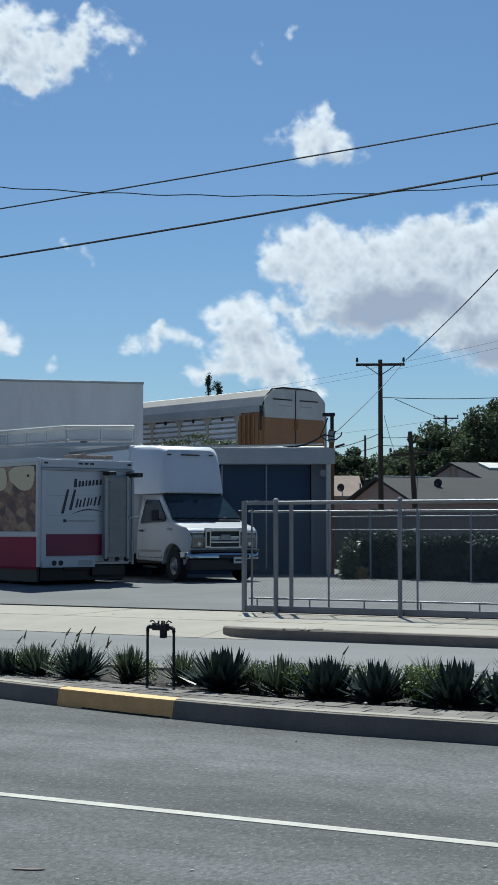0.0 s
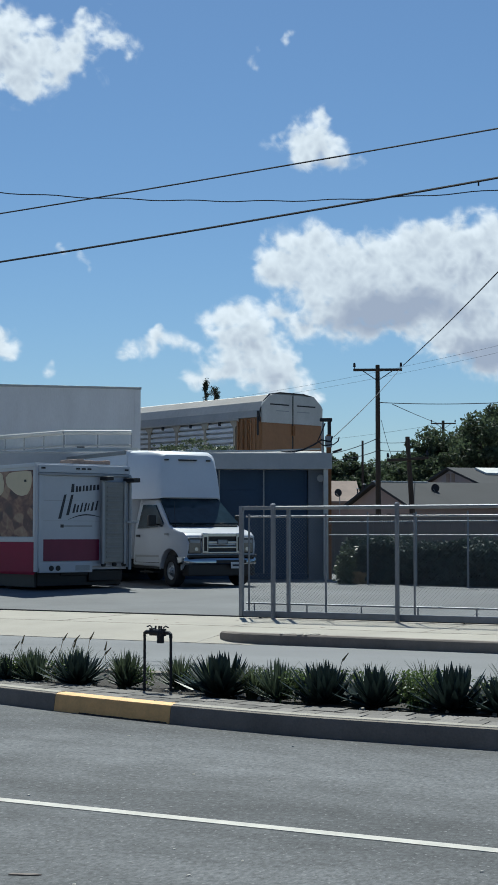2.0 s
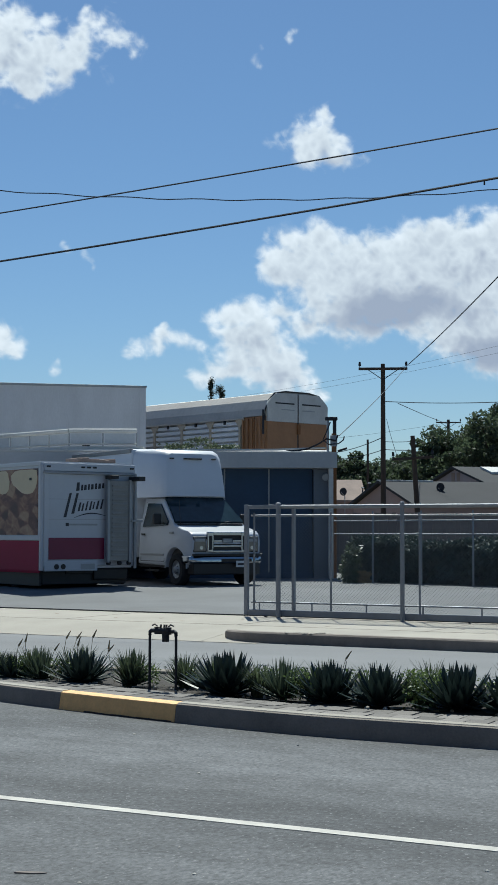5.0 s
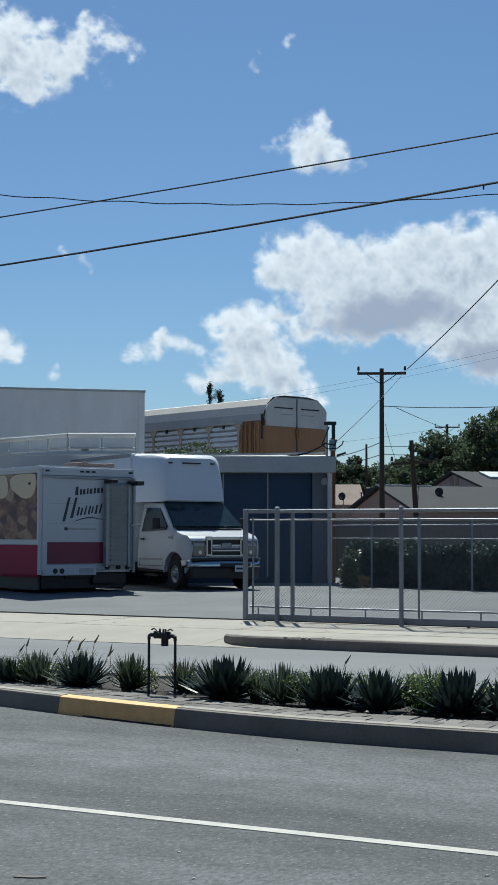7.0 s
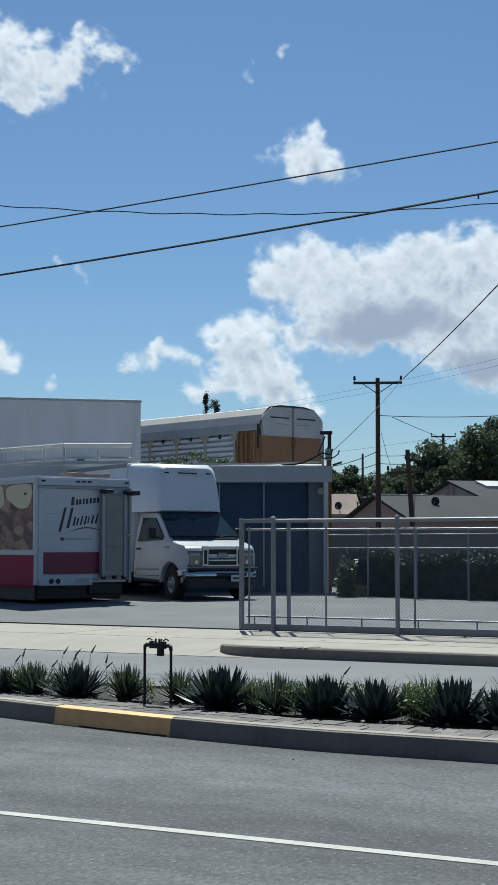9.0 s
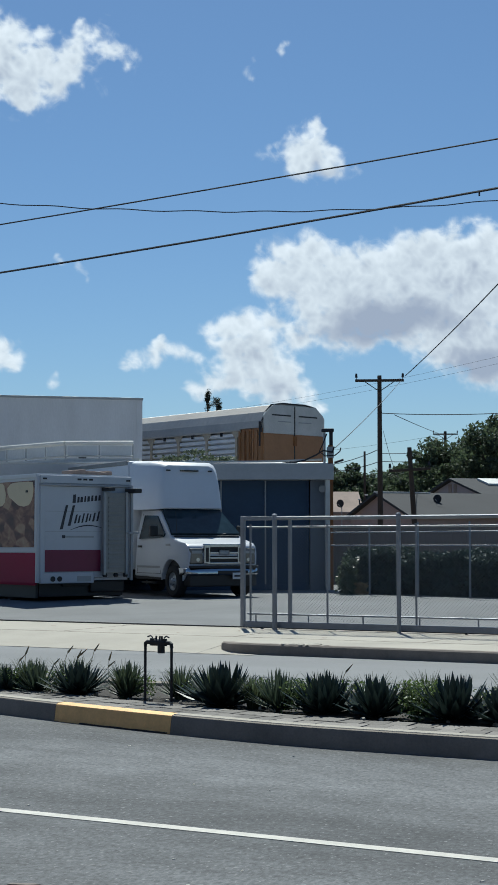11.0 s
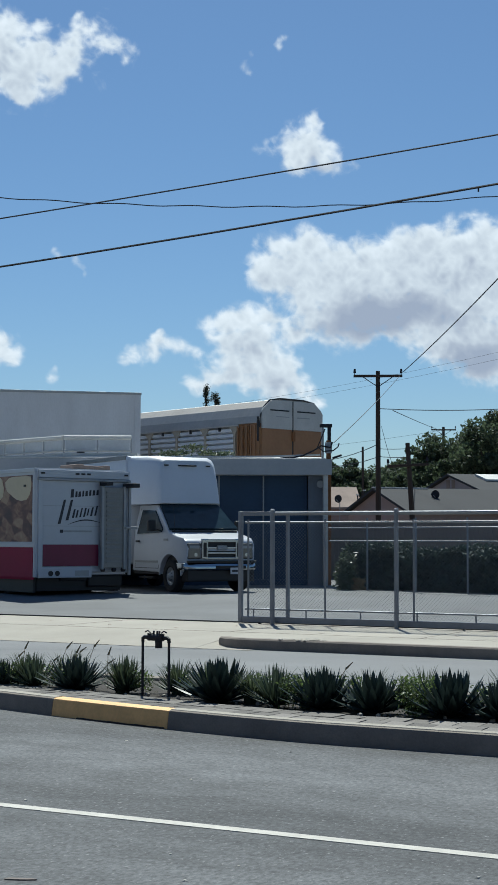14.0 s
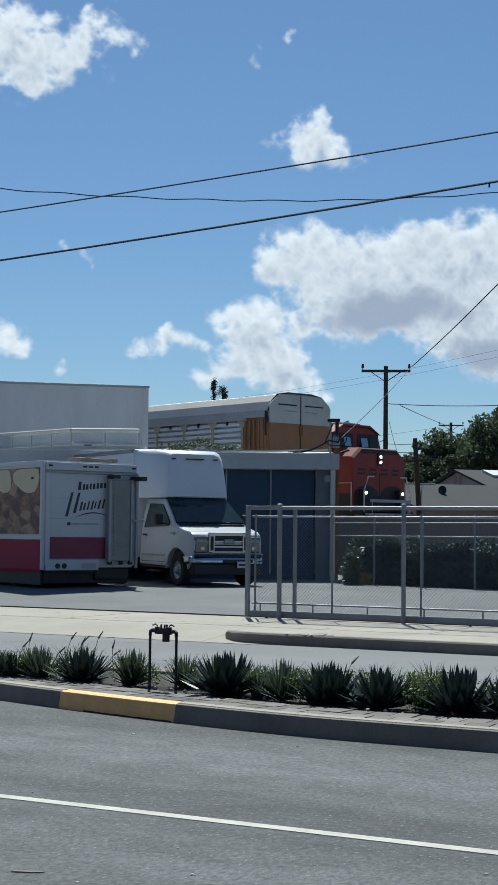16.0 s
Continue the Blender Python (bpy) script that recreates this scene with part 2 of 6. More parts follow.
def part(name, bm, material, parent=None, label="", smooth=False):
    """Link a bmesh as one mesh object, under a thing where one is given."""
    me = bpy.data.meshes.new(name)
    bm.normal_update()
    bm.to_mesh(me)
    bm.free()
    me.materials.append(material)
    if smooth:
        me.polygons.foreach_set("use_smooth", [True] * len(me.polygons))
        me.set_sharp_from_angle(angle=radians(35))
    ob = new(name, me)
    ob.parent = parent
    if label:
        ob["label"] = label
    return ob


def shared(name, me, parent, m):
    ob = new(name, me)
    ob.parent = parent
    ob.matrix_basis = m
    return ob


def box(bm, x0, y0, z0, x1, y1, z1, bev=0.0, m=None):
    vs = [bm.verts.new(p) for p in ((x0, y0, z0), (x1, y0, z0), (x1, y1, z0), (x0, y1, z0), (x0, y0, z1), (x1, y0, z1), (x1, y1, z1), (x0, y1, z1))]
    fs = [bm.faces.new([vs[i] for i in f]) for f in ((3, 2, 1, 0), (4, 5, 6, 7), (0, 1, 5, 4), (1, 2, 6, 5), (2, 3, 7, 6), (3, 0, 4, 7))]
    if bev:
        es = list({e for f in fs for e in f.edges})
        r = bmesh.ops.bevel(bm, geom=es, offset=bev, segments=2, affect='EDGES', profile=0.6)
        if m is not None:
            vs = list({v for f in r["faces"] for v in f.verts} | {v for v in vs if v.is_valid})
    if m is not None:
        bmesh.ops.transform(bm, matrix=m, verts=[v for v in vs if v.is_valid])
    return bm


def bx(*a, **k):
    return box(bmesh.new(), *a, **k)


def rod(bm, a, b, r, seg=8, r2=None):
    """A round bar from a to b."""
    a, b = Vector(a), Vector(b)
    q = (b - a).to_track_quat('Z', 'Y')
    r2 = r if r2 is None else r2
    ring = []
    for p, rr in ((a, r), (b, r2)):
        ring.append([bm.verts.new(p + q @ Vector((rr * math.cos(2 * math.pi * i / seg), rr * math.sin(2 * math.pi * i / seg), 0))) for i in range(seg)])
    for i in range(seg):
        j = (i + 1) % seg
        bm.faces.new((ring[0][i], ring[0][j], ring[1][j], ring[1][i]))
    bm.faces.new(ring[0][::-1])
    bm.faces.new(ring[1])
    return bm


def rd(*a, **k):
    return rod(bmesh.new(), *a, **k)


def pipe(bm, pts, r, seg=6):
    """A round tube along points, mitred at the bends."""
    pts = [Vector(p) for p in pts]
    rings = []
    for i, p in enumerate(pts):
        t = (pts[min(i + 1, len(pts) - 1)] - pts[max(i - 1, 0)]).normalized()
        s = t.cross(Vector((0, 0, 1)) if abs(t.z) < 0.95 else Vector((0, 1, 0))).normalized()
        u = s.cross(t)
        rings.append([bm.verts.new(p + r * (math.cos(2 * math.pi * k / seg) * s + math.sin(2 * math.pi * k / seg) * u)) for k in range(seg)])
    for a, b in zip(rings, rings[1:]):
        for k in range(seg):
            bm.faces.new((a[k], a[(k + 1) % seg], b[(k + 1) % seg], b[k]))
    bm.faces.new(rings[0][::-1])
    bm.faces.new(rings[-1])
    return bm


def prism(bm, prof, axis, a, b, bev=0.0):
    """A closed outline drawn out from a to b along an axis: 'x' takes (y, z), 'y' takes (x, z), 'z' takes (x, y)."""
    def at(p, d):
        return {'x': (d, p[0], p[1]), 'y': (p[0], d, p[1]), 'z': (p[0], p[1], d)}[axis]
    lo, hi = [bm.verts.new(at(p, a)) for p in prof], [bm.verts.new(at(p, b)) for p in prof]
    fs = [bm.faces.new(lo), bm.faces.new(hi[::-1])]
    k = len(prof)
    for i in range(k):
        fs.append(bm.faces.new((lo[i], hi[i], hi[(i + 1) % k], lo[(i + 1) % k])))
    bmesh.ops.recalc_face_normals(bm, faces=fs)
    if bev:
        bmesh.ops.bevel(bm, geom=list({e for f in fs for e in f.edges}), offset=bev, segments=2, affect='EDGES')
    return bm


def pr(*a, **k):
    return prism(bmesh.new(), *a, **k)


def loft(bm, rings):
    """Skin closed rings of equal count, capped at both ends."""
    vr = [[bm.verts.new(p) for p in r] for r in rings]
    k = len(vr[0])
    fs = []
    for a, b in zip(vr, vr[1:]):
        for i in range(k):
            fs.append(bm.faces.new((a[i], a[(i + 1) % k], b[(i + 1) % k], b[i])))
    fs += [bm.faces.new(vr[0][::-1]), bm.faces.new(vr[-1])]
    bmesh.ops.recalc_face_normals(bm, faces=fs)
    return bm


def thing(name, m, label, category, group="", kind=""):
    ob = new(name)
    ob.empty_display_size = 0.2
    ob.matrix_basis = m
    return tagged(ob, label, category, group, kind)


def basis(x, y, z, deg):
    return pose(x, y, z, 0, 0, deg)


# ---- the ground, the street and the lot ----


def kerb_y(x):
    """The front line of the planter's kerb, which bends away where the turning lane begins."""
    return 10.55 + (0.1 * min(-4.8 - x, 6.5) ** 1.5 if x < -4.8 else 0.0)


def build_ground():
    g = bmesh.new()
    bmesh.ops.create_grid(g, x_segments=2, y_segments=2, size=2500)
    ob = part("ground", g, M_DIRT)
    ob.location.z = -0.06
    tagged(ob, "dry bare ground reaching to the horizon", "ground", kind="structure")
    ob = part("road", bx(-150, -9, -0.05, 120, 13.4, 0.0), M_ASPHALT)
    tagged(ob, "worn grey asphalt road with pale chips", "road", kind="structure")
    ob = part("road_far_lanes", bx(-150, 13.404, -0.05, 120, 19.9, 0.0), M_FARROAD)
    tagged(ob, "pale sunlit lanes beyond the planter", "road", kind="structure")
    ob = part("lane_line", bx(-120, 7.17, 0.0, 100, 7.265, 0.004), M_WHITELINE)
    tagged(ob, "worn white painted lane line", "road marking", kind="structure")
    # sidewalk with a sloping driveway apron towards -X
    bm = bmesh.new()
    nose_x, nose_y = (-10.75, -10.72, -10.6, -10.4, -10.1, -9.6, 60), (19.62, 19.4, 19.2, 19.05, 18.97, 18.95, 18.95)
    def front(x):
        return 18.75 if x < -10.75 else float(np.interp(x, nose_x, nose_y)) + 0.13
    def z_at(x, y):
        s = min(1, max(0, (x + 10.76) / 0.3))
        ramp = 0.006 + 0.144 * min(1, max(0, (y - 18.75) / 1.5))
        return ramp * (1 - s) + 0.15 * s
    xs = [-80, -60, -40, -30, -25, -20, -16, -13, -12, -11.4, -11, -10.85, -10.76, -10.74, -10.7, -10.65, -10.6, -10.5, -10.4, -10.25, -10.1, -9.8, -9.6, -9, -6, -2, 5, 20, 60]
    ys = [18.75, 19.0, 19.11, 19.3, 19.6, 19.9, 20.25, 21, 22, 22.62]
    v = [[bm.verts.new((x, max(y, front(x)), z_at(x, max(y, front(x))))) for y in ys] for x in xs]
    for i in range(len(xs) - 1):
        for j in range(len(ys) - 1):
            try:
                bm.faces.new((v[i][j], v[i + 1][j], v[i + 1][j + 1], v[i][j + 1]))
            except ValueError:
                pass
    bmesh.ops.remove_doubles(bm, verts=bm.verts, dist=0.0005)
    ob = part("pavement", bm, M_CONCRETE, smooth=True)
    tagged(ob, "sunlit pale concrete sidewalk with a driveway apron", "sidewalk", kind="structure")
    # the apron's flare running out before the kerb's nose
    bm = bmesh.new()
    cols = []
    for i in range(9):
        x = -10.752 + i * 0.11
        yk = (float(np.interp(x, nose_x, nose_y)) if i else 19.7) + 0.02
        u = min(1.0, i / 7)
        cols.append([bm.verts.new((x, 18.75 + (yk - 18.75) * j / 6, 0.005 + (z_at(-11.0, 18.75 + (yk - 18.75) * j / 6) - 0.006) * (1 - u) ** 1.3)) for j in range(7)])
    for p, q in zip(cols, cols[1:]):
        for j in range(6):
            bm.faces.new((p[j], q[j], q[j + 1], p[j + 1]))
    ob = part("pavement_flare", bm, M_CONCRETE, smooth=True)
    tagged(ob, "pale concrete flare of the driveway apron", "sidewalk", kind="structure")
    for x in (-17.4, -14.2, -11.0, -7.9, -4.8, -1.7):
        ob = part("pavement_joint", bx(x - 0.008, 20.3, 0.148, x + 0.008, 22.55, 0.1525), M_KERB)
        tagged(ob, "dark joint across the sidewalk slabs", "joint", kind="structure")
    ob = part("pavement_joint", bx(-40, 20.27, 0.148, 20, 20.285, 0.1525), M_KERB)
    tagged(ob, "dark joint along the sidewalk slabs", "joint", kind="structure")
    # the far kerb, with a rounded nose at the driveway
    bm = bmesh.new()
    path = [(-10.75, 19.62), (-10.72, 19.4), (-10.6, 19.2), (-10.4, 19.05), (-10.1, 18.97), (-9.6, 18.95), (-6, 18.95), (60, 18.95)]
    rings = []
    for i, (x, y) in enumerate(path):
        a, b = path[max(i - 1, 0)], path[min(i + 1, len(path) - 1)]
        t = Vector((b[0] - a[0], b[1] - a[1], 0)).normalized()
        n = Vector((-t.y, t.x, 0))
        h = 0.152 if i > 1 else (0.07, 0.12)[i]
        rings.append([Vector((x, y, -0.03)), Vector((x, y, h - 0.02)) + n * 0.012, Vector((x, y, h)) + n * 0.035, Vector((x, y, h)) + n * 0.17, Vector((x, y, -0.03)) + n * 0.17])
    loft(bm, rings)
    ob = part("kerb_far", bm, M_KERB, smooth=True)
    tagged(ob, "grey concrete kerb with a rounded end", "kerb", kind="structure")
    # lot, rising gently from the sidewalk
    bm = bmesh.new()
    ys = [22.63, 24, 26, 28, 29.5, 34, 45, 60]
    zs = [0.145, 0.19, 0.26, 0.31, 0.33, 0.34, 0.34, 0.34]
    v = [[bm.verts.new((x, y, z)) for y, z in zip(ys, zs)] for x in (-80, -40, -20, -10, 10, 40)]
    for i in range(5):
        for j in range(len(ys) - 1):
            bm.faces.new((v[i][j], v[i + 1][j], v[i + 1][j + 1], v[i][j + 1]))
    ob = part("lot", bm, M_LOT, smooth=True)
    tagged(ob, "pale worn paving of a parking lot", "parking lot", kind="structure")
    ob = part("gate_track", bx(-60, 22.58, 0.13, 10, 22.66, 0.172), M_BLACK)
    tagged(ob, "dark steel track for a sliding gate", "gate track", kind="structure")


def lot_z(y):
    return float(np.interp(y, [22.63, 24, 26, 28, 29.5, 34], [0.145, 0.19, 0.26, 0.31, 0.33, 0.34]))


def build_planter():
    # kerb in cast lengths, one of them painted yellow
    def stretch_of(name, xa, xb, m, label):
        n = max(2, int(abs(xb - xa) / 0.25))
        rings = []
        for i in range(n + 1):
            x = xa + (xb - xa) * i / n
            y = kerb_y(x)
            rings.append([(x, y - 0.03, -0.03), (x, y, 0.125), (x, y + 0.012, 0.145), (x, y + 0.035, 0.152), (x, y + 0.15, 0.152), (x, y + 0.15, -0.03)])
        ob = part(name, loft(bmesh.new(), rings), m, smooth=True)
        tagged(ob, label, "kerb", group="planter kerb", kind="structure")
        # Thin paler slab: the sunlit look of the kerb's top put into colour.
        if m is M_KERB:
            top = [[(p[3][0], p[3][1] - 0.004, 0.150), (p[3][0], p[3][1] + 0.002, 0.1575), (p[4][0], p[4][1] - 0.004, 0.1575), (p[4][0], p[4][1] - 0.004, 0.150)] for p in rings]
            part("kerb_toplight", loft(bmesh.new(), top), M_CONCRETE, ob, "kerb top strip with sunlight put into its pale colour")
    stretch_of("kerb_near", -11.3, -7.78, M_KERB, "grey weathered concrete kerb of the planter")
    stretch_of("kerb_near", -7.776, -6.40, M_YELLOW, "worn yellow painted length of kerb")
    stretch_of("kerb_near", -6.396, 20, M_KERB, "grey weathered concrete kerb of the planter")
    rings = []
    for i in range(13):
        x = -7.45 + i * 0.085
        y = kerb_y(x) - 0.03
        h = 0.007 + 0.006 * noise.noise((x * 9, 0, 0))
        rings.append([(x, y - 0.012, -0.01), (x, y - 0.008, h), (x, y + 0.01, h + 0.004), (x, y + 0.012, -0.01)])
    ob = part("kerb_crack", loft(bmesh.new(), rings), M_SOIL)
    tagged(ob, "dark broken joint at the foot of a kerb", "crack", kind="structure")
    ob = part("kerb_back", bx(-11.3, 13.2, -0.03, 20, 13.4, 0.15, bev=0.015), M_KERB)
    tagged(ob, "grey concrete kerb behind the planting", "kerb", kind="structure")
    bm = bmesh.new()
    xs = [-11.3 + 0.3 * i for i in range(105)]
    fr = [[bm.verts.new((x, y, 0.12 + (0.03 * noise.noise((x * 2, y * 2, 0)) if 11.2 < y < 13.1 else 0))) for y in [kerb_y(x) + 0.14 + (13.21 - kerb_y(x) - 0.14) * j / 10 for j in range(11)]] for x in xs]
    for a, b in zip(fr, fr[1:]):
        for j in range(10):
            bm.faces.new((a[j], b[j], b[j + 1], a[j + 1]))
    ob = part("planter_soil", bm, M_SOIL, smooth=True)
    tagged(ob, "dark planting soil in the median strip", "soil", kind="structure")


build_ground()
build_planter()


def build_fill_blocker():
    """An unseen wall added behind the camera, closing the street and cutting sky fill."""
    ob = part("sky_blocker_wall", bx(-90, -11.5, -0.05, 70, -11.0, 9.0), M_FILLBLOCK)
    tagged(ob, "unseen plain dark wall added to block sky light", "wall", kind="structure")


M_FILLBLOCK = mat("unseen_dark_wall", (0.09, 0.09, 0.092), 0.9, var=0.2, scale=0.5, fine=12, bump=0.2)
build_fill_blocker()

# ---- the sky's clouds, far off, drifting ----
EYE = Vector((0.0, 0.0, 1.57))
AHEAD = Matrix.Translation(EYE) @ pose(0, 0, 0, 93.283, 0, 27.9)
CLOUD_FAR = 2500.0
CLOUD_UNIT = CLOUD_FAR / 2650.0


def cloud_mat():
    """Vapour: its cover follows thickness and fine curls, its light how much vapour lies over it."""
    m = bpy.data.materials.new("cloud_vapour")
    m.use_nodes = True
    n, l = m.node_tree.nodes, m.node_tree.links
    n.remove(n["Principled BSDF"])
    tc = n.new("ShaderNodeTexCoord")
    def attribute(name):
        at = n.new("ShaderNodeAttribute")
        at.attribute_name = name
        return at.outputs["Fac"]
    def curls(scale, detail, rough, twist):
        t = n.new("ShaderNodeTexNoise")
        t.inputs["Scale"].default_value, t.inputs["Detail"].default_value = scale, detail
        t.inputs["Roughness"].default_value, t.inputs["Distortion"].default_value = rough, twist
        l.new(tc.outputs["Object"], t.inputs["Vector"])
        return t.outputs[0]
    def madd(a, k, c):
        x = n.new("ShaderNodeMath")
        x.operation = 'MULTIPLY_ADD'
        l.new(a, x.inputs[0])
        x.inputs[1].default_value = k
        l.new(c, x.inputs[2])
        return x.outputs[0]
    def soft(a, lo, hi, top):
        r = n.new("ShaderNodeMapRange")
        r.interpolation_type = 'SMOOTHSTEP'
        l.new(a, r.inputs[0])
        r.inputs[1].default_value, r.inputs[2].default_value, r.inputs[4].default_value = lo, hi, top
        return r.outputs[0]
    cover = soft(madd(curls(0.028, 9, 0.64, 0.7), 1.0, attribute("thickness")), 0.52, 1.34, 0.96)
    shade = madd(curls(0.024, 6, 0.55, 0.4), 0.45, attribute("shade"))
    ramp = n.new("ShaderNodeValToRGB")
    l.new(shade, ramp.inputs[0])
    e = ramp.color_ramp.elements
    e[0].position, e[0].color = 0.16, (0.84, 0.80, 0.775, 1)
    e[1].position, e[1].color = 0.95, (0.36, 0.365, 0.42, 1)
    for p, c in ((0.34, (0.715, 0.69, 0.675, 1)), (0.50, (0.60, 0.585, 0.59, 1)), (0.70, (0.45, 0.445, 0.48, 1))):
        x = e.new(p)
        x.color = c
    em, tr, mx = n.new("ShaderNodeEmission"), n.new("ShaderNodeBsdfTransparent"), n.new("ShaderNodeMixShader")
    l.new(ramp.outputs[0], em.inputs["Color"])
    l.new(cover, mx.inputs[0])
    l.new(tr.outputs[0], mx.inputs[1])
    l.new(em.outputs[0], mx.inputs[2])
    l.new(mx.outputs[0], n["Material Output"].inputs["Surface"])
    return m


M_CLOUD = cloud_mat()
CLOUDS = []


def cloud(label, puffs, depth, drift, thin=1.0, step=3.0, base=()):
    """A bank of vapour made of puffs (x, y, radius, weight), on a far sheet; base: where its grey underside lies."""
    x0, x1 = min(p[0] - 1.9 * p[2] for p in puffs), max(p[0] + 1.9 * p[2] for p in puffs)
    y0, y1 = min(p[1] - 1.9 * p[2] for p in puffs), max(p[1] + 1.9 * p[2] for p in puffs)
    nx, ny = int((x1 - x0) / step) + 2, int((y1 - y0) / step) + 2
    gx, gy = np.meshgrid(x0 + step * np.arange(nx), y0 + step * np.arange(ny))
    def field(f):
        return np.array([[f(a, b) for a in gx[0]] for b in gy[:, 0]])
    wob = field(lambda a, b: noise.noise_vector((a * 0.022, b * 0.022, depth)))
    sway = min(20.0, 0.5 * sum(p[2] for p in puffs) / len(puffs))
    ax, ay = gx + sway * wob[..., 0], gy + sway * wob[..., 1]
    s = np.zeros_like(gx)
    for a, b, r, *w in puffs:
        s = s + (w[0] if w else 1.0) * np.exp(-1.3 * ((ax - a) ** 2 + (ay - b) ** 2) / r ** 2)
    lumps = field(lambda a, b: 0.5 - abs(noise.noise((a * 0.034, b * 0.034, depth * 3.1))) - 0.5 * abs(noise.noise((a * 0.08, b * 0.08, depth * 1.7))))
    wisps = field(lambda a, b: noise.fractal((a * 0.03 + 7, b * 0.045, depth * 2.3), 1.0, 2.0, 5))
    body = 1.5 * np.tanh(s * thin / 1.5)
    s = body + (0.42 * lumps + 0.34 * wisps) * np.clip(body * 2.2, 0, 1) - 0.20
    # light falls from above: the more vapour over a place, the greyer it is
    reach = max(4, int(70 / step))
    over = np.zeros_like(s)
    dense = np.clip(s, 0, 1.5)
    for k in range(1, reach):
        over[k:] += dense[:-k] * (1 - k / reach)
    over *= 2.0 / reach
    dark = np.zeros_like(gx)
    for a, b, ra, rb, w in base:
        dark += w * np.exp(-1.4 * (((ax - a) / ra) ** 2 + ((ay - b) / rb) ** 2))
    shade = np.clip(0.25 * over - 0.30 * lumps + dark + 0.03, 0, 1.2)
    k = CLOUD_UNIT * (1 + depth * 0.004)
    verts = [((a - 441) * k, (784 - b) * k, -CLOUD_FAR - depth * 10) for a, b in zip(gx.ravel(), gy.ravel())]
    faces = []
    for j in range(ny - 1):
        for i in range(nx - 1):
            if max(s[j, i], s[j, i + 1], s[j + 1, i], s[j + 1, i + 1]) > -0.17:
                faces.append((j * nx + i, j * nx + i + 1, (j + 1) * nx + i + 1, (j + 1) * nx + i))
    me = bpy.data.meshes.new("cloud")
    me.from_pydata(verts, [], faces)
    me.attributes.new("thickness", 'FLOAT', 'POINT').data.foreach_set("value", s.ravel().astype(np.float32))
    me.attributes.new("shade", 'FLOAT', 'POINT').data.foreach_set("value", shade.ravel().astype(np.float32))
    me.materials.append(M_CLOUD)
    ob = new("cloud", me)
    ob.matrix_basis = AHEAD
    ob.visible_shadow = False
    tagged(ob, label, "cloud", group="clouds", kind="structure")
    CLOUDS.append((ob, drift))


cloud("ragged white cloud high over the street",
      [(-40, 70, 80), (20, 40, 45), (60, 75, 55), (15, 105, 50), (110, 90, 40), (140, 60, 36, .8), (150, 25, 20, .6), (185, 42, 34, .8), (222, 62, 28, .55), (240, 85, 16, .4), (60, 130, 38), (45, 160, 18, .6), (110, 120, 30, .8), (140, 105, 24, .6), (80, 20, 16, .4)], 1, (-12, 4), 0.8)
cloud("small rounded white cloud",
      [(572, 198, 22, .8), (566, 225, 36), (545, 250, 36), (585, 258, 36), (530, 232, 24, .55), (500, 235, 24, .4), (480, 248, 16, .35), (535, 275, 26, .7), (600, 278, 26, .8), (635, 278, 20, .55), (655, 274, 12, .35)], 2, (-20, 4), 0.72, 2.5, base=((600, 282, 40, 10, .25),))
cloud("broad white cumulus with a grey base",
      [(480, 455, 34), (520, 430, 38), (560, 415, 32), (598, 420, 28, .8), (472, 410, 14, .4), (500, 480, 34), (555, 465, 46), (605, 460, 46), (650, 455, 38), (690, 440, 42), (735, 412, 32), (765, 396, 20, .7), (775, 432, 48), (825, 414, 42), (882, 412, 48), (960, 470, 95), (560, 515, 36, .8), (620, 505, 50), (680, 495, 54), (745, 480, 56), (820, 470, 70), (890, 490, 80), (500, 545, 24, .8), (525, 568, 28, .9), (570, 560, 34), (620, 560, 38), (675, 550, 42), (730, 550, 44), (785, 545, 48), (850, 560, 60), (800, 600, 34, .8), (850, 620, 42), (900, 620, 50), (740, 585, 24, .6), (570, 395, 14, .4), (640, 425, 18, .4)], 3, (-20, 3), 0.95,
      base=((685, 548, 85, 34, .62), (735, 530, 70, 28, .4), (635, 565, 60, 16, .3), (868, 615, 65, 34, .6), (560, 575, 40, 12, .15), (830, 555, 50, 22, .2), (800, 470, 60, 22, .12)))
cloud("low white cumulus above the railway",
      [(218, 622, 14, .5), (238, 614, 20, .7), (262, 606, 24, .8), (290, 598, 24, .8), (284, 570, 12, .6), (275, 585, 14, .6), (318, 594, 20, .6), (345, 604, 20, .7), (372, 560, 24, .8), (405, 552, 28), (440, 535, 26), (425, 575, 38), (465, 565, 30), (455, 605, 42), (490, 615, 36), (400, 605, 30, .7), (375, 648, 28, .8), (420, 645, 38, 1.0), (345, 664, 22, .7), (470, 650, 42), (515, 645, 32), (545, 670, 28, .9), (355, 668, 18, .5), (570, 690, 18, .6), (500, 680, 36)], 4, (2, 2), 0.78,
      base=((440, 600, 28, 16, .2), (400, 650, 30, 14, .15), (500, 660, 36, 14, .2)))
cloud("rounded white cloud at the sky's edge", [(2, 600, 28), (22, 612, 20), (-25, 600, 36)], 5, (6, 0), 0.75)
cloud("wisp of white cloud low over a roof", [(93, 648, 15, .42), (84, 659, 15, .34), (97, 634, 9, .34)], 6, (6, 0), 0.9, 2.0)
cloud("tiny faint puff of cloud", [(518, 52, 12, .58), (508, 58, 11, .36), (528, 48, 10, .32), (515, 66, 12, .34)], 7, (-20, 4), 0.85, 2.0)
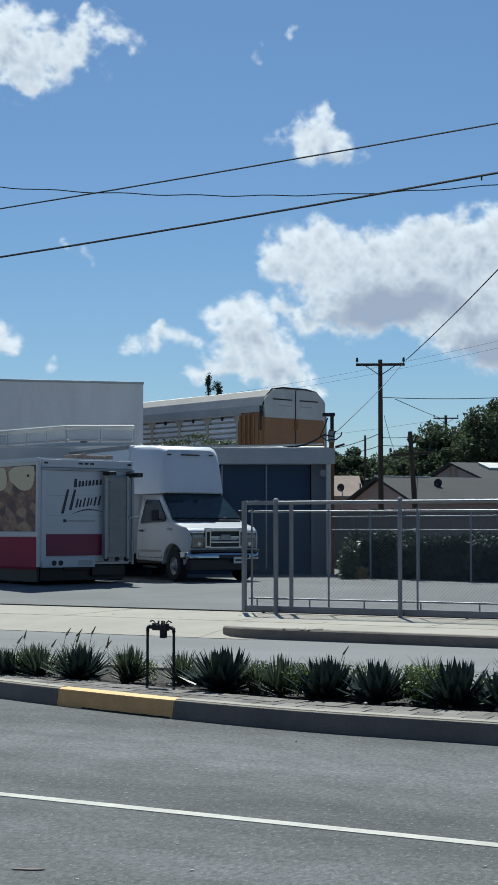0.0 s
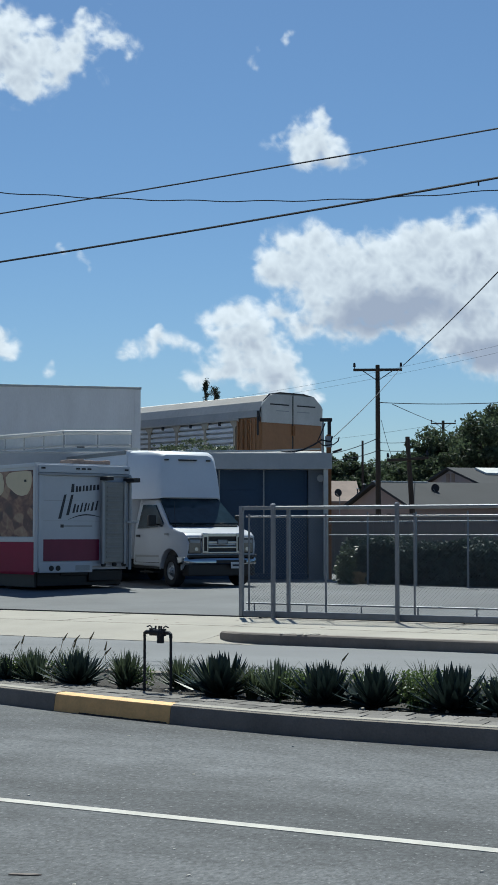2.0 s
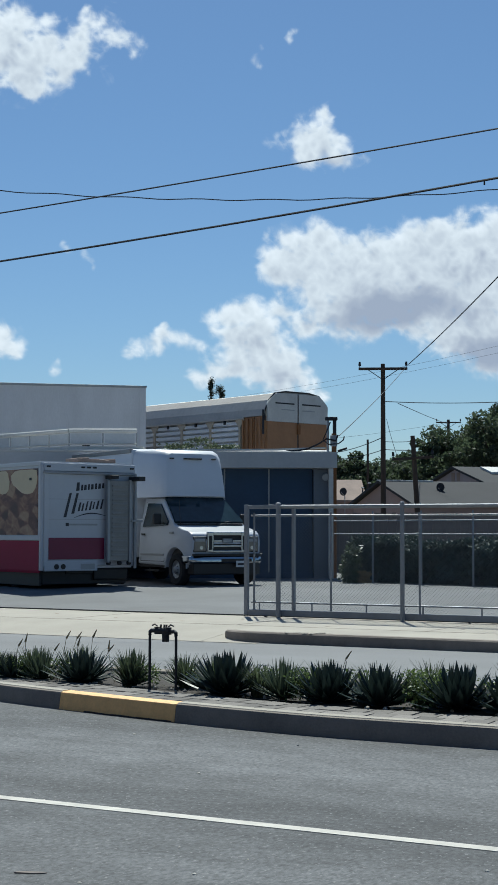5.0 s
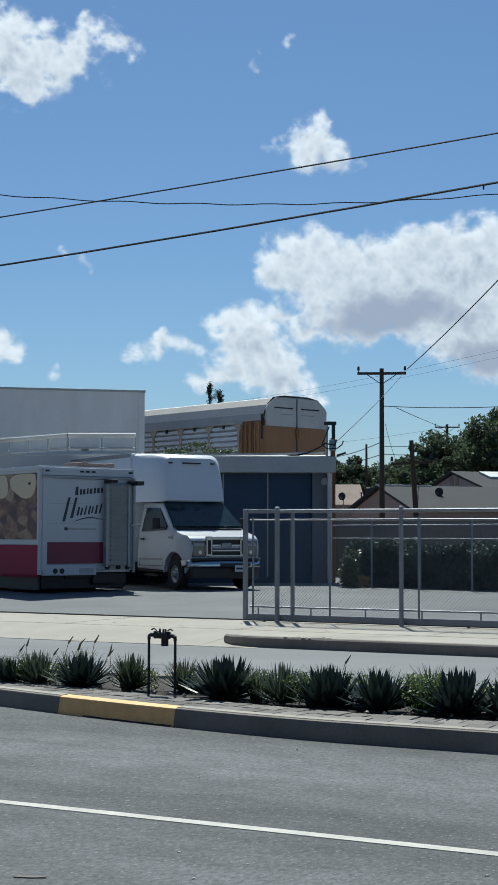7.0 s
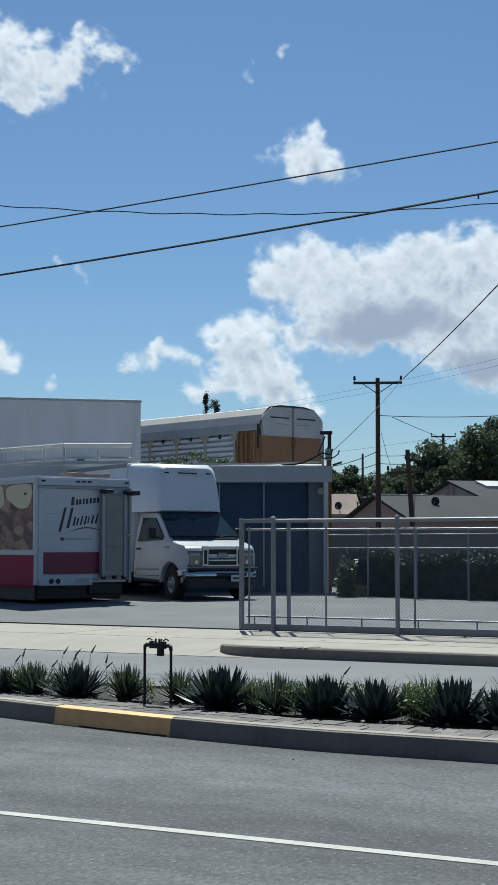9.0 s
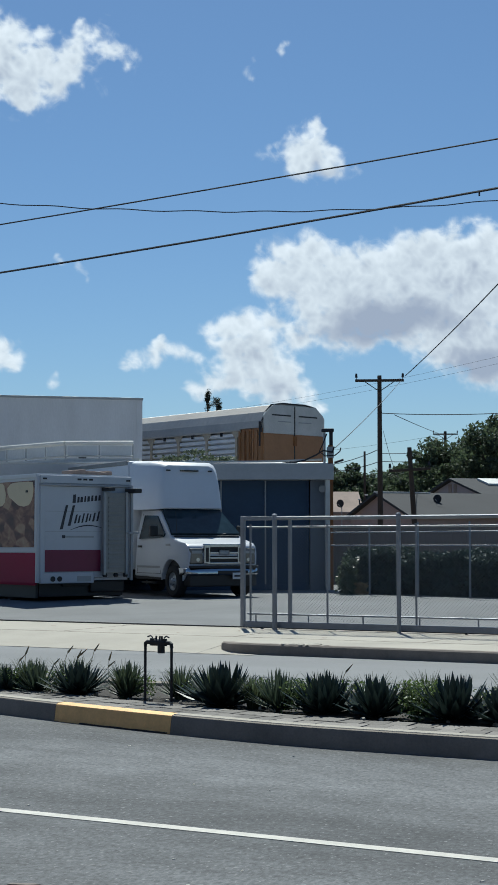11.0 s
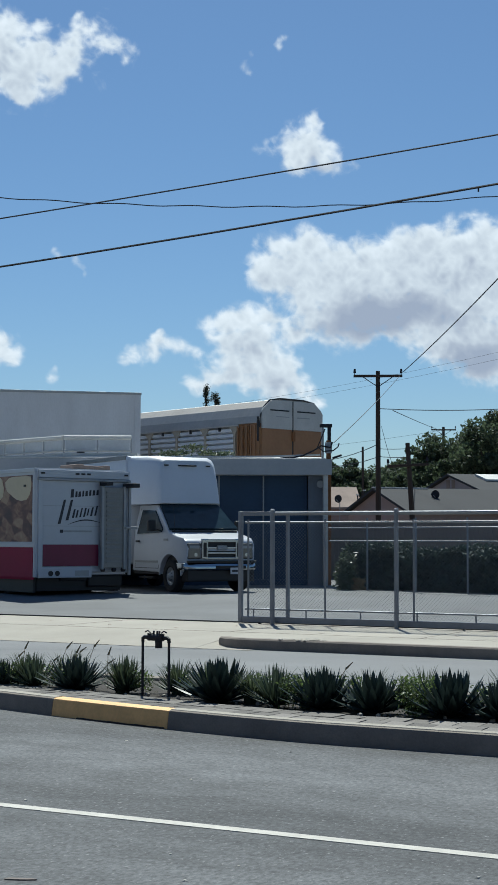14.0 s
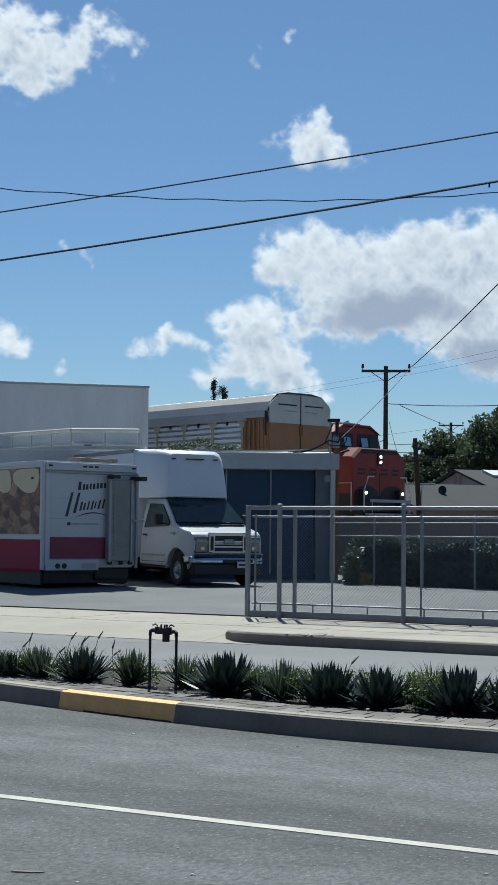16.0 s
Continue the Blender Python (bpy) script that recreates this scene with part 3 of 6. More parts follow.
cloud("tiny faint wisp of cloud", [(466, 74, 11, .32), (446, 103, 16, .33), (460, 112, 12, .3), (455, 92, 12, .24)], 8, (-20, 4), 0.75, 2.0)
cloud("thin veil of cloud trailing from a larger one", [(250, 95, 40, .22), (30, 175, 40, .2), (180, 110, 45, .2), (110, 160, 40, .16)], 10, (-12, 4), 0.9)
cloud("faint torn wisp of cloud", [(112, 425, 12, .46), (124, 438, 11, .4), (148, 442, 11, .4), (160, 458, 13, .5), (167, 470, 10, .4)], 9, (-14, 2), 0.85, 2.0)

# ---- cables and poles ----


def cable(label, a, b, sag, r=0.012, n=24, group="overhead cables"):
    a, b = Vector(a), Vector(b)
    pts = [a.lerp(b, i / n) + Vector((0, 0, -4 * sag * (i / n) * (1 - i / n))) for i in range(n + 1)]
    ob = part("overhead_cable", pipe(bmesh.new(), pts, r, 5), M_CABLE)
    return tagged(ob, label, "cable", group=group)


def from_eye(x, y, d):
    """The place d metres ahead of the camera's stand, off its axis by x and y (in 2650ths of that distance)."""
    return AHEAD @ Vector(((x - 441) * d / 2650, (784 - y) * d / 2650, -d))


cable("thick black cable strung high along the street", (-40, 19.5, 6.407), (18, 19.5, 8.651), 0.6, 0.012)
STREET_CABLE = cable("thick black cable strung along the street", (-40, 19.5, 5.60), (18, 19.5, 8.61), 0.93, 0.017)



def insulator(parent, p):
    bm = bmesh.new()
    rod(bm, p, (p[0], p[1], p[2] + 0.10), 0.02)
    rod(bm, (p[0], p[1], p[2] + 0.10), (p[0], p[1], p[2] + 0.3), 0.07, 8, 0.05)
    part("insulator", bm, M_CABLE, parent)


def utility_pole(label, base, h, deg, lean, r, arms, braces=True):
    p = thing("utility_pole", Matrix.Translation(base) @ pose(0, 0, 0, 0, lean, 0) @ pose(0, 0, 0, 0, 0, deg), label, "utility pole", group="utility poles")
    part("pole", rd((0, 0, 0), (0, 0, h), r, 10, r * 0.7), M_WOODPOLE, p)
    for z, w, skew in arms:
        bm = bx(-w / 2 + skew, -0.20, z - 0.06, w / 2 + skew, -0.09, z + 0.07, bev=0.012)
        a = part("crossarm", bm, M_WOODPOLE, p)
        for s in (-1, 1):
            insulator(a, (s * (w / 2 - 0.06) + skew, -0.145, z + 0.06))
            if braces:
                part("brace", rd((s * w * 0.30 + skew, -0.15, z - 0.05), (0, -0.12, z - 0.55), 0.022, 5), M_CABLE, p)
    return p



for x, top in ((-40.0, 7.0), (18.0, 9.2)):
    utility_pole("tall wooden utility pole carrying the street's cables", (x, 19.68, 0), top, 0, 0.0, 0.16, ((top - 0.3, 2.2, 0.0),))

# the cables on the far poles
POLE_A = Vector((-29.25, 69.37, 0.0))


def build_lines():
    utility_pole("tall creosoted wooden utility pole with one crossarm", (POLE_A.x, POLE_A.y, 0), 10.05, 24, 0.0, 0.15, ((9.78, 2.45, 0.0),))
    utility_pole("short leaning wooden utility pole beside the railway", (-26.5, 67.43, 0), 6.25, 22, -3.6, 0.15, ((5.15, 2.0, -0.05),), False)
    utility_pole("far wooden utility pole above the trees", (-52.7, 141.8, 0), 12.9, 28, 0, 0.2, ((12.6, 2.5, 0.0),))
    utility_pole("thin far wooden utility pole", (-43.9, 101.2, 0), 8.4, 28, 0, 0.11, ())
    g = "overhead cables"
    e = from_eye(930, 427, 45)
    utility_pole("tall bare wooden utility pole at the cable's end", (e.x + 0.1, e.y, 0), e.z + 0.2, 0, 0.0, 0.15, ())
    cable("black cable running down to a utility pole", from_eye(930, 427, 45), from_eye(719, 638, 75), 0.1, 0.022)
    cable("black cable running down to a roof mast", from_eye(712, 646, 74.6), from_eye(596, 765, 41), 0.08, 0.012)
    cable("thin cable between utility poles", from_eye(678, 704, 74.9), from_eye(960, 700, 70), 0.12, 0.02)
    cable("thin cable between utility poles", from_eye(700, 707, 74.9), from_eye(790, 744, 149), 0.06, 0.02)
    cable("thin cable between utility poles", from_eye(672, 768, 74.9), from_eye(560, 797, 90), 0.2, 0.02)
    cable("thin cable between utility poles", from_eye(672, 790, 74.9), from_eye(560, 806, 90), 0.2, 0.02)
    cable("thin cable between utility poles", from_eye(676, 775, 74.9), from_eye(722, 775, 72), 0.02, 0.015)
    cable("thin cable between utility poles", from_eye(676, 789, 74.9), from_eye(724, 790, 72), 0.02, 0.018)
    cable("thin cable between utility poles", from_eye(790, 741, 149), from_eye(-100, 730, 190), 3.0, 0.012)
    for dy in (0, 13):
        a, b = from_eye(950, 588 + dy, 80), from_eye(200, 722 + 0.5 * dy, 110)
        cable("faint far cable under the clouds", a, b, 0.5, 0.0065)
        if not dy:
            for e in (a, b):
                utility_pole("far bare wooden utility pole at the end of a cable", (e.x, e.y + 0.1, 0), e.z + 0.2, 0, 0.0, 0.12, ())
    cable("thin slack cable beside a pole", from_eye(680, 735, 74.7), from_eye(712, 828, 73), 0.3, 0.012)
    # slack sagging cable across the sky
    pts = []
    for i in range(81):
        x = -400 + i * 21.0
        y = 347 - 8e-5 * (x - 441) ** 2 - (0.0 if x < 441 else 2e-5 * (x - 441) ** 2) + 1.2 * math.sin(x * 0.05)
        pts.append(from_eye(x, y, 27.0))
    ob = part("overhead_cable", pipe(bmesh.new(), pts, 0.010, 5), M_CABLE)
    tagged(ob, "thin wavy slack cable across the sky", "cable", group=g)
    for e in (pts[0], pts[-1]):
        utility_pole("bare wooden utility pole at the end of a slack cable", (e.x, e.y + 0.1, 0), e.z + 0.2, 0, 0.0, 0.12, ())
    # clamp on the thick cable
    a = from_eye(853, 313, 19.9)
    part("clamp", rd(a, a + Vector((0, 0, -0.05)), 0.012, 6), M_CABLE, STREET_CABLE)


build_lines()

# ---- the gate and the fence along the sidewalk ----
FY = 22.4


def chain_link(parent, x0, x1, y, z0, z1, pitch=0.06, r=0.0022):
    """Woven diamonds: pairs of zigzag wires, as one mesh."""
    vs, fs = [], []
    n = int((x1 - x0) / pitch)
    k = int((z1 - z0) / (pitch / 2))
    for i in range(n + 1):
        for s in (-1, 1):
            base = len(vs)
            for j in range(k + 1):
                x = x0 + pitch * i + s * (pitch / 4) * (1 if j % 2 else -1) + (pitch / 4 if s > 0 else -pitch / 4)
                z = z0 + j * (z1 - z0) / k
                for a in (0, 2.1, 4.2):
                    vs.append((x + r * math.cos(a), y + s * 0.002 + r * math.sin(a), z))
            for j in range(k):
                for a in range(3):
                    p, q = base + 3 * j + a, base + 3 * j + (a + 1) % 3
                    fs.append((p, q, q + 3, p + 3))
    me = bpy.data.meshes.new("chain_link")
    me.from_pydata(vs, [], fs)
    me.materials.append(M_WIREMESH)
    ob = new("chain_link", me)
    ob.parent = parent
    tagged(ob, kind="stuff")
    return ob


def build_gate():
    f = thing("fence", pose(0, 0, 0), "galvanised pipe fence along the sidewalk", "fence")
    for x, r in ((-11.30, 0.040), (-9.08, 0.036), (-6.86, 0.036), (-4.64, 0.036)):
        bm = bmesh.new()
        rod(bm, (x, FY - 0.10, 0.14), (x, FY - 0.10, 2.05), r, 12)
        rod(bm, (x, FY - 0.10, 2.05), (x, FY - 0.10, 2.075), r * 1.15, 12, r * 0.5)
        part("post", bm, M_GALV, f, smooth=True)
    part("rail", rd((-11.3, FY - 0.10, 2.0), (-4, FY - 0.10, 2.0), 0.024, 10), M_GALV, f, smooth=True)
    g = thing("sliding_gate", pose(0, 0, 0), "galvanised steel sliding gate with chain-link mesh, slid open along a fence", "gate")
    x0, x1 = -11.95, -4.2
    part("upright", bx(x0 - 0.035, FY - 0.035, 0.18, x0 + 0.035, FY + 0.035, 2.035, bev=0.008), M_GALV, g)
    part("top_beam", bx(x0 + 0.036, FY - 0.03, 1.965, x1, FY + 0.03, 2.03, bev=0.008), M_GALV, g)
    part("bottom_beam", bx(x0 + 0.036, FY - 0.03, 0.175, x1, FY + 0.03, 0.275, bev=0.008), M_GALV, g)
    part("upright", bx(-11.087, FY - 0.034, 0.276, -11.038, FY + 0.034, 1.964, bev=0.008), M_GALV, g)
    for x in (-11.83, -10.40, -8.84, -7.05, -5.3):
        part("stay", rd((x, FY + 0.045, 0.276), (x, FY + 0.045, 1.9), 0.018, 8), M_GALV, g, smooth=True)
    part("mesh_rail", rd((x0 + 0.06, FY + 0.05, 1.85), (x1, FY + 0.05, 1.85), 0.017, 8), M_GALV, g, smooth=True)
    part("mesh_rail", rd((x0 + 0.06, FY + 0.05, 0.395), (x1, FY + 0.05, 0.395), 0.015, 8), M_GALV, g, smooth=True)
    x = -11.72
    while x < x1:
        part("spacer", rd((x, FY + 0.03, 0.276), (x, FY + 0.03, 0.385), 0.014, 6), M_GALV, g)
        x += 0.98
    chain_link(g, x0 + 0.12, x1, FY + 0.07, 0.285, 1.85)
    for x in (-11.6, -8.0, -5.0):
        part("roller", rd((x, FY + 0.0, 0.165), (x, FY + 0.06, 0.165), 0.02, 10), M_BLACK, g)


build_gate()

# ---- the box truck with a cutaway cab ----


def wheel(parent, x, y, r=0.375, w=0.23, dual=False):
    side = 1 if y > 0 else -1
    wh = new("wheel")
    wh.parent = parent
    wh.matrix_basis = pose(x, y, r)
    def ringed(prof, seg=28):
        bm = bmesh.new()
        rings = []
        for i in range(seg):
            a = 2 * math.pi * i / seg
            rings.append([bm.verts.new((rr * math.cos(a), side * yy, rr * math.sin(a))) for rr, yy in prof])
        for i in range(seg):
            p, q = rings[i], rings[(i + 1) % seg]
            for j in range(len(prof) - 1):
                bm.faces.new((p[j], q[j], q[j + 1], p[j + 1]))
        bmesh.ops.recalc_face_normals(bm, faces=bm.faces)
        return bm
    part("tyre", ringed([(0.20, -w / 2), (r - 0.03, -w / 2), (r, -w / 2 + 0.04), (r, w / 2 - 0.04), (r - 0.03, w / 2), (0.235, w / 2), (0.21, w / 2 - 0.02), (0.20, -w / 2)]), M_RUBBER, wh, smooth=True)
    part("rim", ringed([(0.212, w / 2 - 0.02), (0.20, w / 2 - 0.05), (0.15, w / 2 - 0.075), (0.11, w / 2 - 0.03), (0.07, w / 2 + 0.01), (0.05, w / 2 + 0.04), (0.0, w / 2 + 0.045)]), M_GREYTRIM, wh, smooth=True)
    for i in range(8):
        a = 2 * math.pi * i / 8
        part("wheel_nut", rd((0.095 * math.cos(a), side * (w / 2 - 0.04), 0.095 * math.sin(a)), (0.095 * math.cos(a), side * (w / 2 + 0.0), 0.095 * math.sin(a)), 0.014, 6), M_CHROME, wh)
    return wh


def arch(cx, cz, r, n=9):
    return [(cx + r * math.cos(math.pi * i / n), cz + r * math.sin(math.pi * i / n)) for i in range(n + 1)]


def build_box_truck():
    t = thing("box_truck", basis(-17.55, 30.98, 0.33, -32.4), "white cutaway box truck parked facing the street", "truck")
    # cab shell: a side outline drawn across, then drawn in towards the roof and the nose
    out = [(0.86, 0.60), (0.90, 1.02), (0.84, 1.19), (0.70, 1.26), (0.24, 1.36), (0.06, 1.41), (-0.80, 2.05), (-1.80, 2.08), (-1.80, 0.48)] + [(-0.36, 0.45)] + arch(0.18, 0.40, 0.48)[::-1] + [(0.69, 0.47)]
    bm = bmesh.new()
    prism(bm, out, 'y', -0.99, 0.99)
    cuts = [1.15, 1.44, 1.75]
    for z in cuts:
        bmesh.ops.bisect_plane(bm, geom=bm.verts[:] + bm.edges[:] + bm.faces[:], plane_co=(0, 0, z), plane_no=(0, 0, 1))
    for x in (0.45, 0.7):
        bmesh.ops.bisect_plane(bm, geom=bm.verts[:] + bm.edges[:] + bm.faces[:], plane_co=(x, 0, 0), plane_no=(1, 0, 0))
    for v in bm.verts:
        f = 1.0
        if v.co.z > 1.15:
            f *= 1 - 0.19 * ((v.co.z - 1.15) / 0.9) ** 1.1
        if v.co.x > 0.2:
            f *= 1 - 0.10 * ((v.co.x - 0.2) / 0.7) ** 1.6
        v.co.y *= f
    es = [e for e in bm.edges if len(e.link_faces) == 2 and e.calc_face_angle(0) > 0.6]
    bmesh.ops.bevel(bm, geom=es, offset=0.045, segments=3, affect='EDGES', profile=0.6)
    cab = part("cab", bm, M_WHITE, t, smooth=True)
    # windshield, on the raked plane
    ax, az, bx_, bz = 0.025, 1.45, -0.775, 2.045
    nx, nz = (bz - az), (ax - bx_)
    ln = math.hypot(nx, nz)
    nx, nz = nx / ln * 0.055, nz / ln * 0.055
    def pane(pts, name, m, parent, push):
        bm = bmesh.new()
        lo = [bm.verts.new(p) for p in pts]
        hi = [bm.verts.new(Vector(p) + Vector(push)) for p in pts]
        k = len(pts)
        fs = [bm.faces.new(lo), bm.faces.new(hi[::-1])] + [bm.faces.new((lo[i], hi[i], hi[(i + 1) % k], lo[(i + 1) % k])) for i in range(k)]
        bmesh.ops.recalc_face_normals(bm, faces=fs)
        return part(name, bm, m, parent)
    pane([(ax, -0.915, az), (ax, 0.915, az), (ax - 0.31, 0.85, az + 0.23), (bx_, 0.775, bz), (bx_, -0.775, bz), (ax - 0.31, -0.85, az + 0.23)], "windshield", M_GLASSDARK, t, (nx, 0, nz))
    # Pale block through the glass: papers and a faint reflection, put into shape.
    part("papers_glint", bx(-0.17, -0.05, 1.57, -0.095, 0.50, 1.60, bev=0.005), M_PLATE, t, "pale block in the windshield for papers and a faint reflection")
    part("wiper", rd((0.075, -0.35, 1.475), (-0.02, 0.25, 1.54), 0.008, 5), M_BLACK, t)
    part("wiper", rd((0.075, 0.40, 1.475), (-0.02, 0.85, 1.54), 0.008, 5), M_BLACK, t)
    for s in (-1, 1):
        y = lambda z, o: s * (0.99 * (1 - (0.19 * ((z - 1.15) / 0.9) ** 1.1 if z > 1.15 else 0)) + o)
        d = new("door")
        d.parent = t
        for a, b in (((-0.38, 0.55), (-0.38, 1.44)), ((-1.66, 0.55), (-1.66, 1.98)), ((-1.66, 0.55), (-0.38, 0.55))):
            part("seam", rd((a[0], y(a[1], -0.001), a[1]), (b[0], y(b[1], -0.001), b[1]), 0.008, 5), M_BLACK, d)
        pane([(-0.26, y(1.48, -0.01), 1.48), (-0.84, y(1.92, -0.01), 1.92), (-1.52, y(1.94, -0.01), 1.94), (-1.58, y(1.36, -0.01), 1.36), (-0.30, y(1.40, -0.01), 1.40)], "side_window", M_GLASSDARK, d, (0, s * 0.04, 0))
        part("door_handle", bx(-1.60, min(y(1.2, 0), y(1.2, 0.03)), 1.16, -1.42, max(y(1.2, 0), y(1.2, 0.03)), 1.21, bev=0.008), M_BLACK, d)
        part("badge", bx(-0.12, min(y(1.2, 0.0), y(1.2, 0.012)), 1.20, 0.10, max(y(1.2, 0.0), y(1.2, 0.012)), 1.25, bev=0.004), M_GREYTRIM, t)
        part("wheel_well", pr([(0.18 + 0.475 * math.cos(a), 0.40 + 0.475 * math.sin(a)) for a in [math.pi * i / 16 for i in range(17)]], "y", min(s * 0.5, s * 0.88), max(s * 0.5, s * 0.88)), M_BLACK, t)
        # mirror on its arm
        mi = new("mirror")
        mi.parent = t
        part("mirror_arm", pipe(bmesh.new(), [(-0.45, s * 0.92, 1.45), (-0.38, s * 1.16, 1.46), (-0.38, s * 1.18, 1.6)], 0.014), M_BLACK, mi)
        part("mirror_head", bx(-0.44, s * 1.18 - 0.10, 1.42, -0.34, s * 1.18 + 0.10, 1.68, bev=0.03), M_BLACK, mi)
        # headlamp cluster
        hl = new("headlight")
        hl.parent = t
        part("bezel", bx(0.70, s * 0.69 - 0.19, 0.77, 0.885, s * 0.69 + 0.17, 1.145, bev=0.03), M_BLACK, hl)
        part("lens", bx(0.72, s * 0.69 - 0.175, 0.79, 0.903, s * 0.69 + 0.155, 1.125, bev=0.03), M_LENS, hl)
        part("reflector", rd((0.86, s * 0.67, 0.88), (0.908, s * 0.67, 0.88), 0.05, 18, 0.044), M_CHROME, hl)
        part("turn_signal", bx(0.80, s * 0.69 - 0.14, 1.02, 0.907, s * 0.69 + 0.12, 1.09, bev=0.012), M_GREYTRIM, hl)
    # grille
    gr = new("grille")
    gr.parent = t
    part("grille_back", bx(0.80, -0.47, 0.78, 0.895, 0.47, 1.24), M_BLACK, gr)
    for z, h in ((0.80, 0.018), (0.92, 0.02), (1.04, 0.02), (1.205, 0.036)):
        part("grille_bar", bx(0.88, -0.44, z - h, 0.93, 0.44, z + h, bev=0.008), M_CHROME, gr)
    for y0 in (-0.445, 0.445):
        part("grille_bar", bx(0.87, y0 - 0.085, 0.79, 0.935, y0 + 0.085, 1.245, bev=0.02), M_CHROME, gr)
        part("grille_slot", bx(0.90, y0 - 0.045, 0.83, 0.938, y0 + 0.045, 1.16, bev=0.008), M_BLACK, gr, "dark slot in the chrome surround")
    part("emblem", bx(0.925, -0.13, 0.99, 0.945, 0.13, 1.10, bev=0.03), M_GREYTRIM, gr, "dull oval emblem")
    # bumper, rounded in section and wrapping round the corners
    rings = []
    for y, x in ((-0.995, 0.60), (-0.985, 0.74), (-0.95, 0.86), (-0.86, 0.95), (-0.70, 0.99), (-0.35, 1.005), (0.0, 1.01), (0.35, 1.005), (0.70, 0.99), (0.86, 0.95), (0.95, 0.86), (0.985, 0.74), (0.995, 0.60)):
        rings.append([(x - dx, y * (1 - 0.06 * (dx > 0.08)), z) for dx, z in ((0.10, 0.525), (0.03, 0.53), (0.0, 0.56), (0.0, 0.60), (0.008, 0.635), (0.03, 0.67), (0.06, 0.69), (0.10, 0.69))])
    bu = part("bumper", loft(bmesh.new(), rings), M_CHROME, t, smooth=True)
    part("bumper_inlet", bx(0.97, -0.20, 0.555, 1.014, 0.60, 0.625, bev=0.006), M_BLACK, bu)
    part("bumper_guard", bx(0.88, -0.9, 0.69, 0.985, 0.9, 0.745, bev=0.015), M_BLACK, bu)
    part("air_dam", bx(0.60, -0.88, 0.26, 0.92, 0.88, 0.528, bev=0.03), M_BLACK, t)
    pl = part("number_plate", bx(1.012, 0.18, 0.43, 1.022, 0.49, 0.58, bev=0.004), M_PLATE, t, "pale number plate with plain bars")
    part("plate_bar", bx(1.0222, 0.22, 0.48, 1.025, 0.45, 0.525), M_INK, pl)
    # the box: nose over the cab, rounded edges
    def hoop(x, w, wt, z0, z1):
        c = 0.16
        return [(x, -w, z0), (x, w, z0), (x, w * 0.5 + wt * 0.5, (z0 + z1) / 2), (x, wt, z1 - c), (x, wt - 0.05, z1 - c * 0.35), (x, wt - c, z1), (x, -wt + c, z1), (x, -wt + 0.05, z1 - c * 0.35), (x, -wt, z1 - c), (x, -w * 0.5 - wt * 0.5, (z0 + z1) / 2)]
    def tilted(ring, top_back):
        z0, z1 = min(p[2] for p in ring), max(p[2] for p in ring)
        return [(p[0] - top_back * ((p[2] - z0) / (z1 - z0)) ** 1.5, p[1], p[2]) for p in ring]
    rings = [tilted(hoop(-0.66, 0.76, 0.66, 2.11, 3.08), 0.22), tilted(hoop(-0.69, 0.82, 0.72, 2.085, 3.14), 0.20), tilted(hoop(-0.82, 0.89, 0.80, 2.075, 3.20), 0.16), tilted(hoop(-1.25, 1.0, 0.95, 2.075, 3.25), 0.06), hoop(-1.95, 1.10, 1.07, 2.075, 3.28)]
    bm = loft(bmesh.new(), rings)
    box(bm, -6.4, -1.12, 0.62, -1.951, 1.12, 3.28, bev=0.07)
    b = part("cargo_box", bm, M_BOXLIT, t, smooth=True)
    for y0, w in ((-0.95, 0.05), (0.0, 0.24), (-0.12, 0.0), (0.95, 0.05)):
        if w:
            part("marker_lamp", bx(-0.93, y0 * 0.6 - w, 3.0, -0.80, y0 * 0.6 + w, 3.035, bev=0.008), M_BLACK, b)
    part("rub_strip", bx(-6.3, -1.145, 2.0, -2.0, -1.115, 2.05, bev=0.005), M_GREYTRIM, b)
    part("roof_rail", bx(-6.35, -1.14, 3.18, -1.98, -1.06, 3.285, bev=0.01), M_ALU, b)
    part("chassis", bx(-6.0, -0.45, 0.40, 0.5, 0.45, 0.60, bev=0.02), M_BLACK, t)
    part("cowl", bx(0.03, -0.86, 1.395, 0.12, 0.86, 1.44, bev=0.015), M_BLACK, t, "black cowl below the windshield")
    part("antenna", rd((0.14, -0.82, 1.36), (0.06, -0.82, 2.0), 0.006, 5), M_BLACK, t)
    for s in (-1, 1):
        part("fender_lip", pipe(bmesh.new(), [(0.18 + 0.50 * math.cos(a), s * (0.985 - 0.05 * max(0, math.cos(a))), 0.40 + 0.50 * math.sin(a)) for a in [math.pi * i / 14 for i in range(15)]], 0.018, 6), M_WHITE, t, smooth=True)
        part("side_moulding", bx(-1.66, min(s * 0.985, s * 1.0), 0.68, -0.40, max(s * 0.985, s * 1.0), 0.73, bev=0.005), M_GREYTRIM, t)
        part("sill", bx(-1.78, min(s * 0.90, s * 0.97), 0.40, -0.38, max(s * 0.90, s * 0.97), 0.475, bev=0.015), M_BLACK, t)
    part("step", bx(-1.35, -1.02, 0.30, -0.6, -0.85, 0.35, bev=0.01), M_BLACK, t)
    part("step", bx(-1.35, 0.85, 0.30, -0.6, 1.02, 0.35, bev=0.01), M_BLACK, t)
    for x in (0.18, -4.3):
        for y in (-0.86, 0.86):
            wheel(t, x, y)
    part("axle", rd((0.18, -0.8, 0.36), (0.18, 0.8, 0.36), 0.05), M_BLACK, t)
